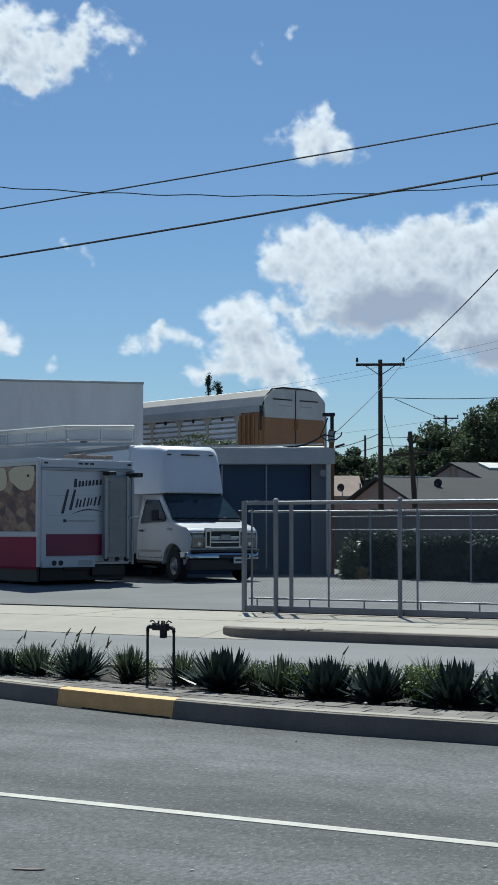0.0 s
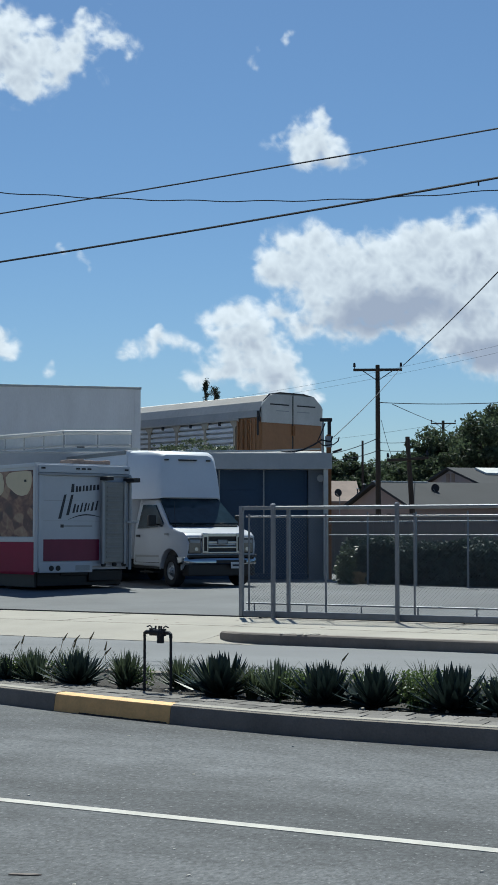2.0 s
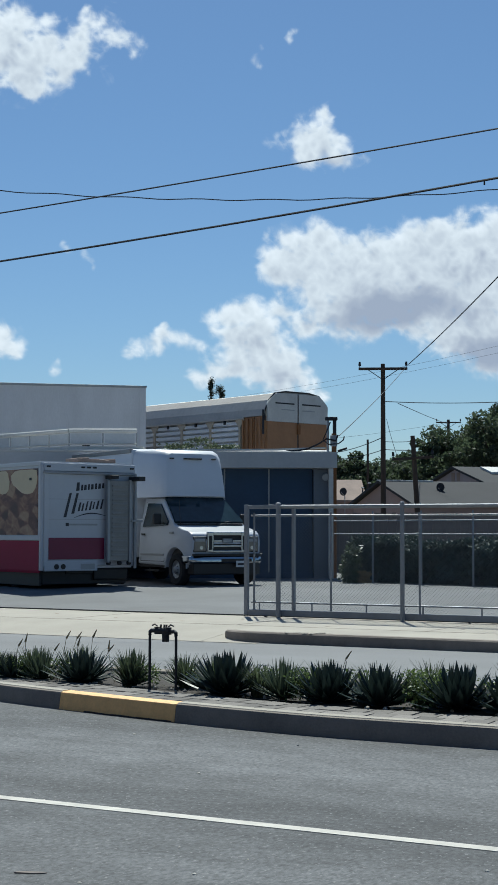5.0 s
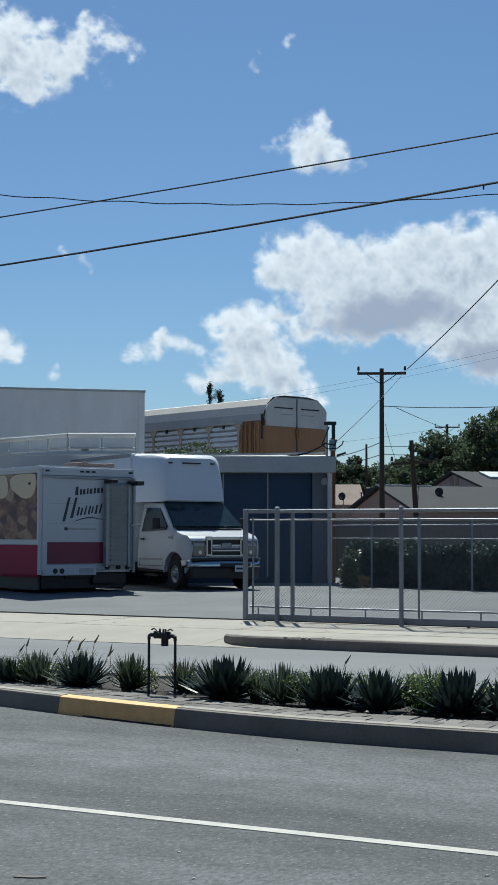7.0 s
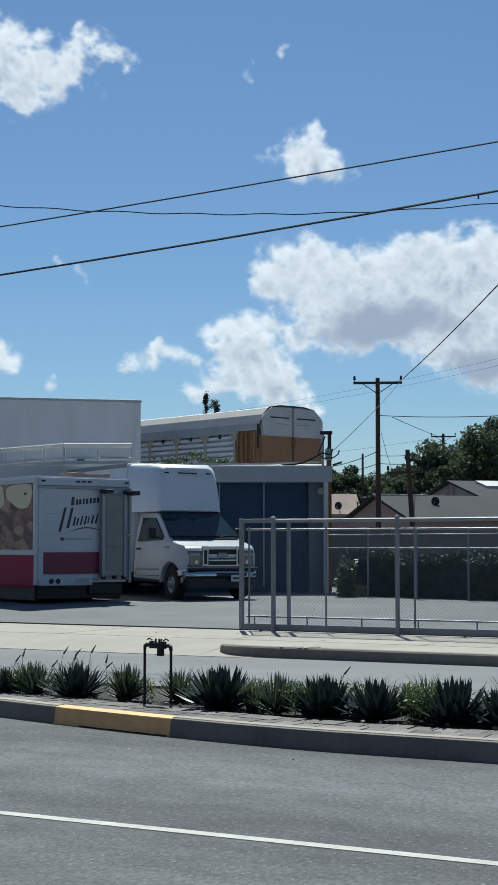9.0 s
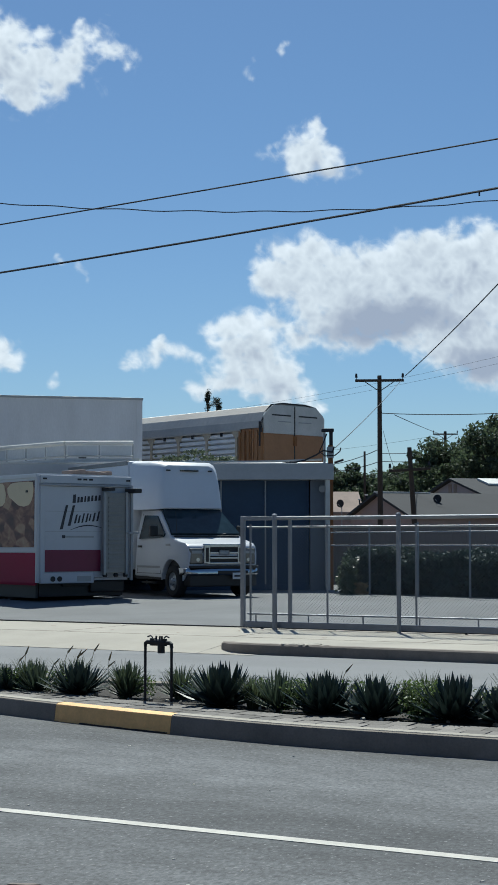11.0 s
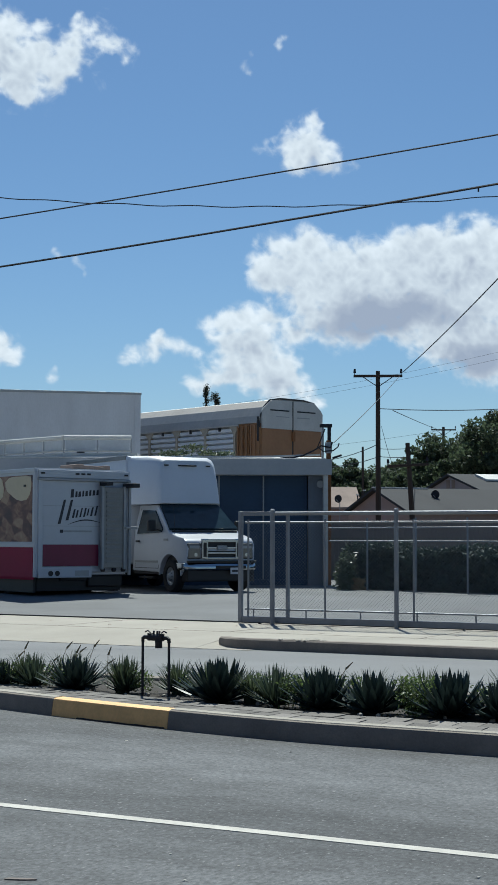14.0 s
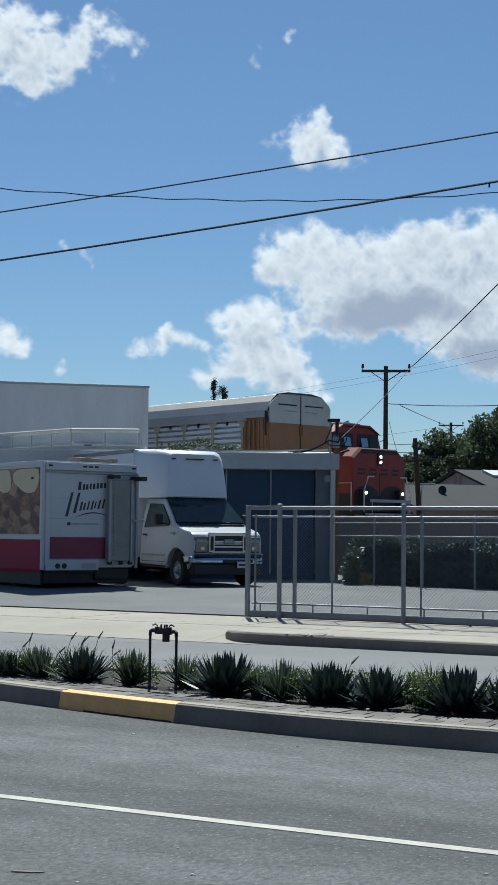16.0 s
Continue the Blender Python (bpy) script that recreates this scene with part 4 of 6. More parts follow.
    part("axle", rd((-4.3, -0.8, 0.36), (-4.3, 0.8, 0.36), 0.07), M_BLACK, t)


build_box_truck()

# ---- the delivery truck seen from behind ----


def build_delivery_truck():
    t = thing("delivery_truck", basis(-19.534, 27.0, 0.30, -25.2), "white and red delivery truck with food mural and folded lift gate", "truck")
    W, H = 2.45, 2.84
    bm = bx(-6.6, 0, 0.46, 0, W, H)
    es = [e for e in bm.edges]
    bmesh.ops.bevel(bm, geom=es, offset=0.07, segments=3, affect='EDGES')
    b = part("body", bm, M_WHITE, t, smooth=True)
    # rear frame, door, header with lamps
    part("rear_post", bx(0.002, 0.04, 0.5, 0.045, 0.16, 2.62, bev=0.015), M_WHITE, t)
    part("rear_post", bx(0.002, W - 0.16, 0.5, 0.045, W - 0.04, 2.62, bev=0.015), M_WHITE, t)
    part("header", bx(0.002, 0.04, 2.621, 0.05, W - 0.04, 2.80, bev=0.015), M_WHITE, t)
    part("header_gutter", bx(0.0, 0.02, 2.56, 0.075, W - 0.02, 2.615, bev=0.015), M_GREYTRIM, t)
    for y in (0.14, 1.02, 1.17, 1.32, W - 0.14):
        part("marker_lamp", bx(0.048, y - 0.05, 2.70, 0.065, y + 0.05, 2.74, bev=0.006), M_BLACK, t)
    d = part("roll_door", bx(0.002, 0.165, 0.66, 0.022, W - 0.165, 2.555, bev=0.006), M_WHITE, t)
    for z in (1.10, 1.55, 2.0):
        part("door_joint", bx(0.0215, 0.17, z - 0.004, 0.0235, W - 0.17, z + 0.004), M_GREYTRIM, d)
    part("door_band", bx(0.0225, 0.17, 0.66, 0.027, 1.6, 1.14), M_MAROON, d, "dark red band across the door")
    # bumper and lamps
    bp = part("rear_bumper", bx(-0.05, 0.06, 0.40, 0.05, 1.42, 0.645, bev=0.02), M_WHITE, t)
    for y in (0.36, 0.53):
        part("tail_lamp", rd((0.05, y, 0.50), (0.062, y, 0.50), 0.06, 14), M_BLACK, bp)
    part("reflector", bx(0.05, 0.98, 0.44, 0.058, 1.34, 0.56), M_GREYTRIM, bp)
    # brand drawn as plain slanted marks on a rising line
    def stroke(y, z, w, h, slant, rise=0.10):
        z += rise * (y - 0.6)
        p = [(y, z), (y + w, z + rise * w), (y + w * 0.8 + slant * h, z + h + rise * w), (y + slant * h, z + h)]
        part("lettering_stroke", pr(p, 'x', 0.0228, 0.0262), M_INK, d)
    # small upper word: a run of low wedges
    for y, w, h in ((0.86, 0.085, 0.19), (0.98, 0.06, 0.13), (1.06, 0.07, 0.12), (1.16, 0.05, 0.13), (1.24, 0.07, 0.12), (1.34, 0.06, 0.13), (1.43, 0.07, 0.12), (1.53, 0.06, 0.12)):
        stroke(y, 2.16, w, h, 0.12)
    # large lower word: two tall brush marks, then low ones
    for y, z, w, h in ((0.54, 1.60, 0.075, 0.54), (0.74, 1.66, 0.075, 0.46), (0.90, 1.70, 0.055, 0.20), (0.99, 1.70, 0.05, 0.17), (1.09, 1.70, 0.045, 0.21), (1.19, 1.70, 0.05, 0.20), (1.28, 1.72, 0.04, 0.16), (1.37, 1.70, 0.055, 0.20), (1.48, 1.70, 0.05, 0.22)):
        stroke(y, z, w, h, 0.28)
    # tapered underline that bows upward
    rings = []
    for i in range(11):
        u = i / 10
        y, z, h = 0.80 + 0.85 * u, 1.58 + 0.05 * u + 0.07 * math.sin(math.pi * u), 0.006 + 0.022 * math.sin(math.pi * u)
        rings.append([(0.0228, y, z), (0.0262, y, z), (0.0262, y, z + h), (0.0228, y, z + h)])
    part("lettering_stroke", loft(bmesh.new(), rings), M_INK, d)
    part("lettering_stroke", bx(0.0228, 0.62, 1.415, 0.026, 1.42, 1.455), M_GREYTRIM, d)
    part("lettering_stroke", bx(0.0228, 0.60, 1.40, 0.0262, 0.68, 1.47), M_INK, d)
    # folded lift gate with its ribs
    lg = new("lift_gate")
    lg.parent = t
    part("platform", bx(0.10, 1.60, 0.62, 0.15, 2.22, 2.44, bev=0.012), M_ALU, lg)
    z = 0.72
    while z < 2.40:
        part("rib", bx(0.15, 1.72, z, 0.175, 2.14, z + 0.045, bev=0.008), M_ALU, lg)
        z += 0.105
    for y in (1.62, 2.20):
        part("side_rail", bx(0.09, y - 0.03, 0.58, 0.19, y + 0.03, 2.46, bev=0.012), M_GREYTRIM, lg)
    part("gate_post", rd((0.12, 2.36, 0.45), (0.12, 2.36, 2.58), 0.04, 8), M_GREYTRIM, lg)
    part("arm", bx(0.05, 1.60, 2.47, 0.36, 1.78, 2.55, bev=0.015), M_BLACK, lg)
    part("arm", bx(0.05, 2.22, 2.43, 0.50, 2.40, 2.53, bev=0.015), M_BLACK, lg)
    for y in (1.66, 1.95, 2.2):
        part("hinge", rd((0.12, y - 0.04, 0.57), (0.12, y + 0.04, 0.57), 0.045, 8), M_BLACK, lg)
    part("latch", bx(0.19, 2.2, 1.50, 0.24, 2.5, 1.55, bev=0.01), M_GREYTRIM, lg)
    # the side: roof rail, mural, trim and skirt
    part("roof_rail", bx(-6.55, -0.03, 2.74, -0.02, 0.05, 2.83, bev=0.012), M_WHITE, t)
    mu = part("mural", bx(-6.3, -0.008, 1.20, -0.16, 0.0, 2.68), M_MURAL, t, "printed mural of rolls and cream")
    rng = random.Random(4)
    def slice_of(cx, cz, rx, rz, m, name, lift):
        p = []
        for i in range(18):
            a = 2 * math.pi * i / 18
            k = 1 + 0.12 * math.sin(3 * a + cx) + 0.05 * rng.uniform(-1, 1)
            p.append((min(-0.2, max(-6.25, cx + rx * k * math.cos(a))), min(2.66, max(1.22, cz + rz * k * math.sin(a)))))
        part(name, pr(p, 'y', -0.0085 - lift, -0.0078), m, mu)
    slice_of(-0.75, 2.43, 0.62, 0.30, M_CREAM, "printed_cream", 0.0045)
    slice_of(-1.95, 2.42, 0.5, 0.28, M_CREAM, "printed_cream", 0.0045)
    part("side_lamp", bx(-0.52, -0.03, 2.42, -0.44, -0.014, 2.47), M_BLACK, t)
    part("trim", bx(-6.5, -0.035, 1.08, -0.04, -0.0, 1.19, bev=0.012), M_WHITE, t)
    bm = pr([(-0.02, 0.36), (-0.036, 0.42), (-0.036, 1.075), (0.02, 1.075), (0.02, 0.40)], 'x', -6.4, -0.06)
    part("skirt", bm, M_RED, t, "bright red lower side")
    part("corner_post", rd((-0.02, 0.01, 0.42), (-0.02, 0.01, 2.74), 0.05, 10), M_WHITE, t, smooth=True)
    part("chassis", bx(-6.4, 0.75, 0.32, -0.2, 1.7, 0.50, bev=0.02), M_BLACK, t)
    # Added black panels: the dark of underparts and shade below, as solid shapes.
    part("side_shade_panel", bx(-6.3, 0.10, 0.07, -0.25, 0.16, 0.42, bev=0.01), M_BLACK, t)
    part("rear_shade_panel", bx(-0.30, 0.17, 0.10, -0.24, W - 0.10, 0.40, bev=0.01), M_BLACK, t)
    part("side_shade_panel", bx(-6.3, W - 0.16, 0.07, -0.31, W - 0.10, 0.42, bev=0.01), M_BLACK, t)
    part("mud_flap", bx(-1.02, 0.2, 0.10, -1.0, 0.78, 0.45), M_BLACK, t)
    part("mud_flap", bx(-1.02, 1.7, 0.10, -1.0, 2.3, 0.45), M_BLACK, t)
    part("under_tank", bx(-0.9, 1.45, 0.18, -0.15, 2.35, 0.45, bev=0.04), M_BLACK, t)
    for x in (-1.55, -5.4):
        for y in (0.26, W - 0.26):
            w = wheel(t, x, y - W / 2, 0.40)
            w.matrix_basis = pose(x, y, 0.40)
    part("axle", rd((-1.55, 0.3, 0.40), (-1.55, W - 0.3, 0.40), 0.08), M_BLACK, t)
    tarp = tagged(new("tarpaulin"), "brown bundled tarpaulin lying on a truck roof", "tarpaulin")
    tarp.matrix_basis = t.matrix_basis @ pose(-0.6, 1.15, H)
    for i in range(7):
        part("fold", bx(-0.3 - 0.1 * rng.random(), 0.14 * i, 0, 0.2, 0.17 + 0.14 * i, 0.08 + 0.06 * rng.random(), bev=0.03), M_SHINGLE, tarp, smooth=True)


build_delivery_truck()

# ---- the buildings round the lot ----


M_FASCIA = mat("grey_white_fascia", (0.44, 0.44, 0.44), 0.7, var=0.15, scale=1, fine=12, bump=0.1)


def build_garage():
    """A flat-roofed bay building; local x runs along its front, y goes back."""
    g = thing("garage", basis(-16.78, 36.376, 0.335, 27.9), "low flat-roofed garage with pale fascia and dark bay doors", "garage")
    L, H, Dp = 9.5, 3.05, 7.0
    part("wall", bx(-0.52, 0.25, 0, -0.10, 0.45, H - 0.1), M_PIERSHADE, g)
    part("wall", bx(-0.30, 0.452, 0, -0.10, Dp, H - 0.1), M_STUCCO, g)
    part("wall", bx(-L, Dp - 0.2, 0, -0.302, Dp, H - 0.1), M_STUCCO, g)
    part("wall", bx(-L, 0.25, 0, -L + 0.2, Dp - 0.202, H - 0.1), M_STUCCO, g)
    x = -0.522
    for i in range(5):
        w = 1.20 if i < 2 else 2.0
        d = part("bay_door", bx(x - w + 0.02, 0.42, 0.03, x - 0.02, 0.47, H - 0.1), M_DARKBLUE, g)
        for z in (0.6, 1.2, 1.8, 2.4):
            part("door_rib", bx(x - w + 0.04, 0.408, z, x - 0.04, 0.419, z + 0.02), M_DARKBLUE, d)
        part("door_jamb", bx(x - w - 0.018, 0.36, 0.0, x - w + 0.018, 0.475, H - 0.1), M_GREYTRIM, g)
        x -= w
    part("threshold", bx(-L, 0.30, 0.0, -0.53, 0.40, 0.16, bev=0.01), M_DARKBLUE, g)
    part("corner_post", bx(-0.12, 0.02, 0.0, 0.0, 0.14, H - 0.1, bev=0.01), M_WHITEDIRTY, g, "white painted corner post")
    part("downpipe", rd((-0.09, 0.24, 0.1), (-0.09, 0.24, H - 0.05), 0.04, 10), M_WHITEDIRTY, g)
    part("fascia", bx(-L - 0.1, -0.06, H - 0.095, 0.10, 0.0, H + 0.33, bev=0.012), M_FASCIA, g)
    part("soffit", bx(-L - 0.08, 0.001, H - 0.099, -0.06, Dp + 0.2, H - 0.04), M_WHITEDIRTY, g)
    r = part("roof", pr([(0.002, H - 0.039), (0.002, H + 0.35), (1.5, H + 0.46), (Dp + 0.3, H + 0.50), (Dp + 0.3, H - 0.039)], 'x', -L - 0.1, -0.05), M_WHITEDIRTY, g)
    part("roof_edge", pipe(bmesh.new(), [(-L, -0.03, H + 0.36), (-4, -0.02, H + 0.37), (-1.5, 0.1, H + 0.40), (-0.2, 0.3, H + 0.46)], 0.03), M_WHITEDIRTY, g)
    # wall lamp under the eave
    part("eave_lamp", rd((-0.20, 0.245, H - 0.30), (-0.20, 0.10, H - 0.34), 0.08, 10, 0.10), M_GREYTRIM, g)


def build_service_mast():
    s = thing("service_mast", basis(-16.894, 36.655, 0.335, 27.9), "rusty service mast with weatherhead and looping cables beside a garage", "service mast")
    part("post", bx(-0.06, -0.06, 0, 0.07, 0.07, 3.9, bev=0.01), M_RUST, s)
    part("mast_pipe", rd((-0.16, 0, 3.0), (-0.16, 0, 4.25), 0.035, 8), M_GREYTRIM, s)
    part("mast_pipe", rd((0.02, 0, 3.9), (0.02, 0, 4.28), 0.05, 8), M_CABLE, s)
    part("weatherhead", bx(-0.24, -0.07, 4.25, 0.10, 0.07, 4.35, bev=0.03), M_CABLE, s)
    part("junction_box", bx(-0.10, -0.10, 3.55, 0.09, -0.061, 3.85, bev=0.01), M_GREYTRIM, s)
    part("looped_cable", pipe(bmesh.new(), [(-1.3, -0.1, 3.45), (-1.0, -0.15, 3.42), (-0.7, -0.15, 3.48), (-0.4, -0.12, 3.62), (-0.2, -0.1, 3.75), (0.05, -0.12, 3.70), (0.1, -0.1, 3.85)], 0.025), M_CABLE, s)
    part("looped_cable", pipe(bmesh.new(), [(-0.1, -0.1, 4.2), (-0.22, -0.15, 3.9), (-0.3, -0.12, 3.72), (-0.15, -0.1, 3.6), (0.12, -0.1, 3.62), (0.25, -0.1, 3.72), (0.28, -0.05, 3.82)], 0.018), M_CABLE, s)
    part("insulator", rd((0.1, -0.08, 3.42), (0.35, -0.1, 3.50), 0.03, 8), M_CABLE, s)


def build_white_building():
    a, b = from_eye(253, 677, 52), from_eye(-140, 672, 50.3)
    deg = math.degrees(math.atan2(a.y - b.y, a.x - b.x))
    w = thing("white_building", basis(a.x, a.y, 0.3, deg), "tall plain white stucco building behind the lot", "building")
    L, H = 14.0, a.z - 0.3
    part("wall", bx(-L, 0, 0, 0, 0.3, H - 0.08), M_STUCCO, w)
    part("wall", bx(-0.3, 0.302, 0, 0, 9.0, H - 0.08), M_STUCCO, w)
    part("wall", bx(-L, 0.302, 0, -L + 0.3, 9.0, H - 0.08), M_STUCCO, w)
    part("wall", bx(-L + 0.302, 8.7, 0, -0.302, 9.0, H - 0.08), M_STUCCO, w)
    part("roof", bx(-L + 0.302, 0.302, H - 0.6, -0.302, 8.698, H - 0.4), M_HOUSEGREY, w)
    part("coping", bx(-L - 0.04, -0.04, H - 0.08, 0.04, 0.34, H, bev=0.012), M_GREYTRIM, w)
    part("coping", bx(-0.34, 0.342, H - 0.08, 0.04, 9.04, H, bev=0.012), M_GREYTRIM, w)
    part("corner_strip", bx(-0.20, -0.022, 0, 0.012, -0.002, H - 0.085), M_STUCCO, w)


def build_shed():
    """A long low shed behind the trucks, with a pipe guard and pale panels round its roof."""
    c = from_eye(118, 757, 41.0)
    s = thing("storage_shed", basis(c.x, c.y, 0.335, 27.9), "low flat-roofed shed with pipe guard and pale roof panels", "shed")
    top = c.z - 0.335
    zr = top - 0.42
    foot = [(0.0, 0.06), (1.95, 0.06), (1.95, 6.0), (-5.0, 6.0), (-5.0, 5.16)]
    part("wall", pr(foot, 'z', 0, zr - 0.12), M_STUCCO, s)
    part("roof", pr([(-0.03, -0.02), (2.02, -0.02), (2.02, 6.1), (-5.1, 6.1), (-5.1, 5.14)], 'z', zr - 0.118, zr), M_WHITEDIRTY, s)
    def guard(a, b, n):
        a, b = Vector(a), Vector(b)
        part("guard_rail", rd(a + Vector((0, 0, top)), b + Vector((0, 0, top)), 0.065, 10), M_WHITEDIRTY, s, smooth=True)
        part("guard_rail", rd(a + Vector((0, 0, zr + 0.06)), b + Vector((0, 0, zr + 0.06)), 0.03, 8), M_WHITEDIRTY, s, smooth=True)
        for i in range(n + 1):
            p = a.lerp(b, i / n)
            part("guard_post", rd(p + Vector((0, 0, zr)), p + Vector((0, 0, top - 0.02)), 0.022, 6), M_GREYTRIM, s)
        for i in range(n):
            p, q = a.lerp(b, (i + 0.06) / n), a.lerp(b, (i + 0.94) / n)
            d = (q - p).normalized()
            nn = Vector((-d.y, d.x, 0)) * 0.01
            bm = bmesh.new()
            vs = [bm.verts.new(v) for v in (p - nn + Vector((0, 0, zr + 0.09)), q - nn + Vector((0, 0, zr + 0.09)), q - nn + Vector((0, 0, top - 0.07)), p - nn + Vector((0, 0, top - 0.07)), p + nn + Vector((0, 0, zr + 0.09)), q + nn + Vector((0, 0, zr + 0.09)), q + nn + Vector((0, 0, top - 0.07)), p + nn + Vector((0, 0, top - 0.07)))]
            for f in ((0, 1, 2, 3), (7, 6, 5, 4), (0, 4, 5, 1), (1, 5, 6, 2), (2, 6, 7, 3), (3, 7, 4, 0)):
                bm.faces.new([vs[k] for k in f])
            part("guard_panel", bm, M_PANEL, s)
    guard((0, 0, 0), (1.85, 0, 0), 2)
    guard((0, 0.04, 0), (-4.5, 4.62, 0), 7)
    part("vent", bx(0.35, 0.03, zr + 0.001, 0.55, 0.2, zr + 0.2, bev=0.01), M_CABLE, s)


build_garage()
build_service_mast()
build_white_building()
build_shed()

# ---- the railway ----
TRACK_DEG = -20.6
RAIL_Z = 0.95
RACK_END = Vector((-24.467, 49.845, RAIL_Z))
ALONG = Vector((math.cos(radians(TRACK_DEG)), math.sin(radians(TRACK_DEG)), 0))
ACROSS = Vector((-ALONG.y, ALONG.x, 0))

LOCO_STOP = RACK_END + ACROSS * 4.3 + ALONG * 0.25
LOCO_SPEED = 3.25


def build_track():
    for o in (RACK_END, RACK_END + ACROSS * 4.3):
        t = thing("railway_track", basis(o.x, o.y, 0, TRACK_DEG), "rusty railway track on a ballast bank", "railway track", group="railway tracks", kind="structure")
        part("ballast", pr([(-2.1, 0.25), (-1.6, RAIL_Z - 0.17), (1.6, RAIL_Z - 0.17), (2.1, 0.25), (2.1, -0.05), (-2.1, -0.05)], 'x', -110, 40), M_BALLAST, t)
        for s in (-1, 1):
            part("rail", pr([(s * 0.75 - 0.07, RAIL_Z - 0.16), (s * 0.75 + 0.07, RAIL_Z - 0.16), (s * 0.75 + 0.035, RAIL_Z), (s * 0.75 - 0.035, RAIL_Z)], 'x', -110, 40), M_RAIL, t)
        me = None
        for k in range(60):
            if me is None:
                tie = part("tie", bx(-0.11, -1.3, -0.16, 0.11, 1.3, 0.012, bev=0.0), M_WOODPOLE, t)
                me = tie.data
                tie.matrix_basis = pose(-12, 0, RAIL_Z - 0.17)
            else:
                shared("tie", me, t, pose(-12 + 0.6 * k, 0, RAIL_Z - 0.17))


def bogie(parent, x):
    b = new("bogie")
    b.parent = parent
    for s in (-1, 1):
        part("side_frame", pr([(x - 1.2, 0.45), (x - 0.9, 0.70), (x + 0.9, 0.70), (x + 1.2, 0.45), (x + 0.5, 0.32), (x - 0.5, 0.32)], 'y', s * 0.95 - 0.07, s * 0.95 + 0.07), M_LOCOBLACK, b)
        for dx in (-0.88, 0.88):
            part("rail_wheel", rd((x + dx, s * 0.68, 0.43), (x + dx, s * 0.81, 0.43), 0.43, 24), M_RAIL, b)


def build_autorack():
    a = thing("railcar", basis(RACK_END.x, RACK_END.y, RAIL_Z, TRACK_DEG), "covered car-carrier railcar, white above and tan below, standing on a track", "railcar")
    L, hw = 27.0, 1.56
    prof = [(-hw, 1.0), (-hw, 4.85), (-1.46, 5.12), (-1.02, 5.72), (-0.9, 5.78), (0.9, 5.78), (1.02, 5.72), (1.46, 5.12), (hw, 4.85), (hw, 1.0)]
    # end: two doors, white above a tan lower half, seam between
    for s in (-1, 1):
        up = [(s * 0.035, 4.68), (s * 1.52, 4.68), (s * 1.54, 5.32), (s * 1.46, 5.44), (s * 1.16, 5.68), (s * 1.05, 5.74), (s * 0.035, 5.74)]
        d = part("end_door", pr(up, 'x', -0.03, 0.05), M_WHITEDIRTY, a, "white upper leaf of the end door")
        part("door_vent", bx(0.052, min(s * 0.2, s * 1.15), 5.34, 0.062, max(s * 0.2, s * 1.15), 5.39), M_LOCOBLACK, d)
        part("door_vent", bx(0.052, min(s * 0.2, s * 0.85), 5.12, 0.062, max(s * 0.2, s * 0.85), 5.15), M_GREYTRIM, d)
        part("end_door", bx(-0.03, min(s * 0.035, s * 1.53), 1.15, 0.04, max(s * 0.035, s * 1.53), 4.675), M_TAN, a, "tan lower leaf of the end door")
    part("door_seam", bx(-0.02, -0.033, 1.15, 0.03, 0.033, 5.72), M_LOCOBLACK, a)
    part("door_latch", bx(0.045, -0.07, 4.25, 0.11, 0.07, 4.62, bev=0.01), M_RUST, a)
    # roof: ribbed sheets
    bm = bmesh.new()
    x = -L
    rings = []
    while x < -0.05:
        for dx, o in ((0.0, 0.0), (0.22, 0.0), (0.23, 0.003), (0.26, 0.003), (0.27, 0.0)):
            rings.append([(min(x + dx, -0.035), y * (1 + o * 0.3), z + o) for y, z in [(-1.6, 4.88), (-1.56, 5.14), (-1.40, 5.46), (-1.12, 5.72), (-0.6, 5.80), (0.6, 5.80), (1.12, 5.72), (1.40, 5.46), (1.56, 5.14), (1.6, 4.88)]])
        x += 0.28
    loft(bm, rings)
    part("roof", bm, M_RACKROOF, a)
    part("eave_rail", bx(-L, -1.63, 4.80, -1.2, -1.57, 4.88, bev=0.01), M_RACKROOF, a)
    part("eave_rail", bx(-L, 1.57, 4.80, -1.2, 1.63, 4.88, bev=0.01), M_TAN, a)
    # sides: posts and slatted screens
    part("side_shell", bx(-L, -1.40, 1.0, -0.04, 1.40, 4.86), M_WHITEDIRTY, a)
    part("end_bay", bx(-0.62, -hw, 1.0, -0.035, -1.402, 4.87, bev=0.015), M_TAN, a)
    part("end_bay", bx(-1.40, -hw + 0.04, 1.0, -0.70, -1.402, 4.87, bev=0.015), M_TAN, a)
    part("end_bay", bx(-1.62, 1.402, 1.0, -0.035, hw, 4.87, bev=0.015), M_TAN, a)
    for x in (-0.10, -0.30, -0.52, -0.78, -1.02, -1.28):
        part("bay_rib", bx(x - 0.035, -1.60, 1.0, x + 0.035, -1.52, 4.80, bev=0.01), M_TAN, a)
    part("end_rim", pipe(bmesh.new(), [(-0.02, y, z) for y, z in ((-1.60, 4.70), (-1.61, 4.88), (-1.57, 5.15), (-1.41, 5.47), (-1.13, 5.73), (-0.6, 5.815), (0.6, 5.815), (1.13, 5.73), (1.41, 5.47), (1.57, 5.15))], 0.03, 6), M_LOCOBLACK, a)
    part("grab_iron", rd((-0.10, -1.62, 4.2), (-0.10, -1.62, 5.1), 0.04, 6), M_LOCOBLACK, a)
    x = -1.42
    slat = None
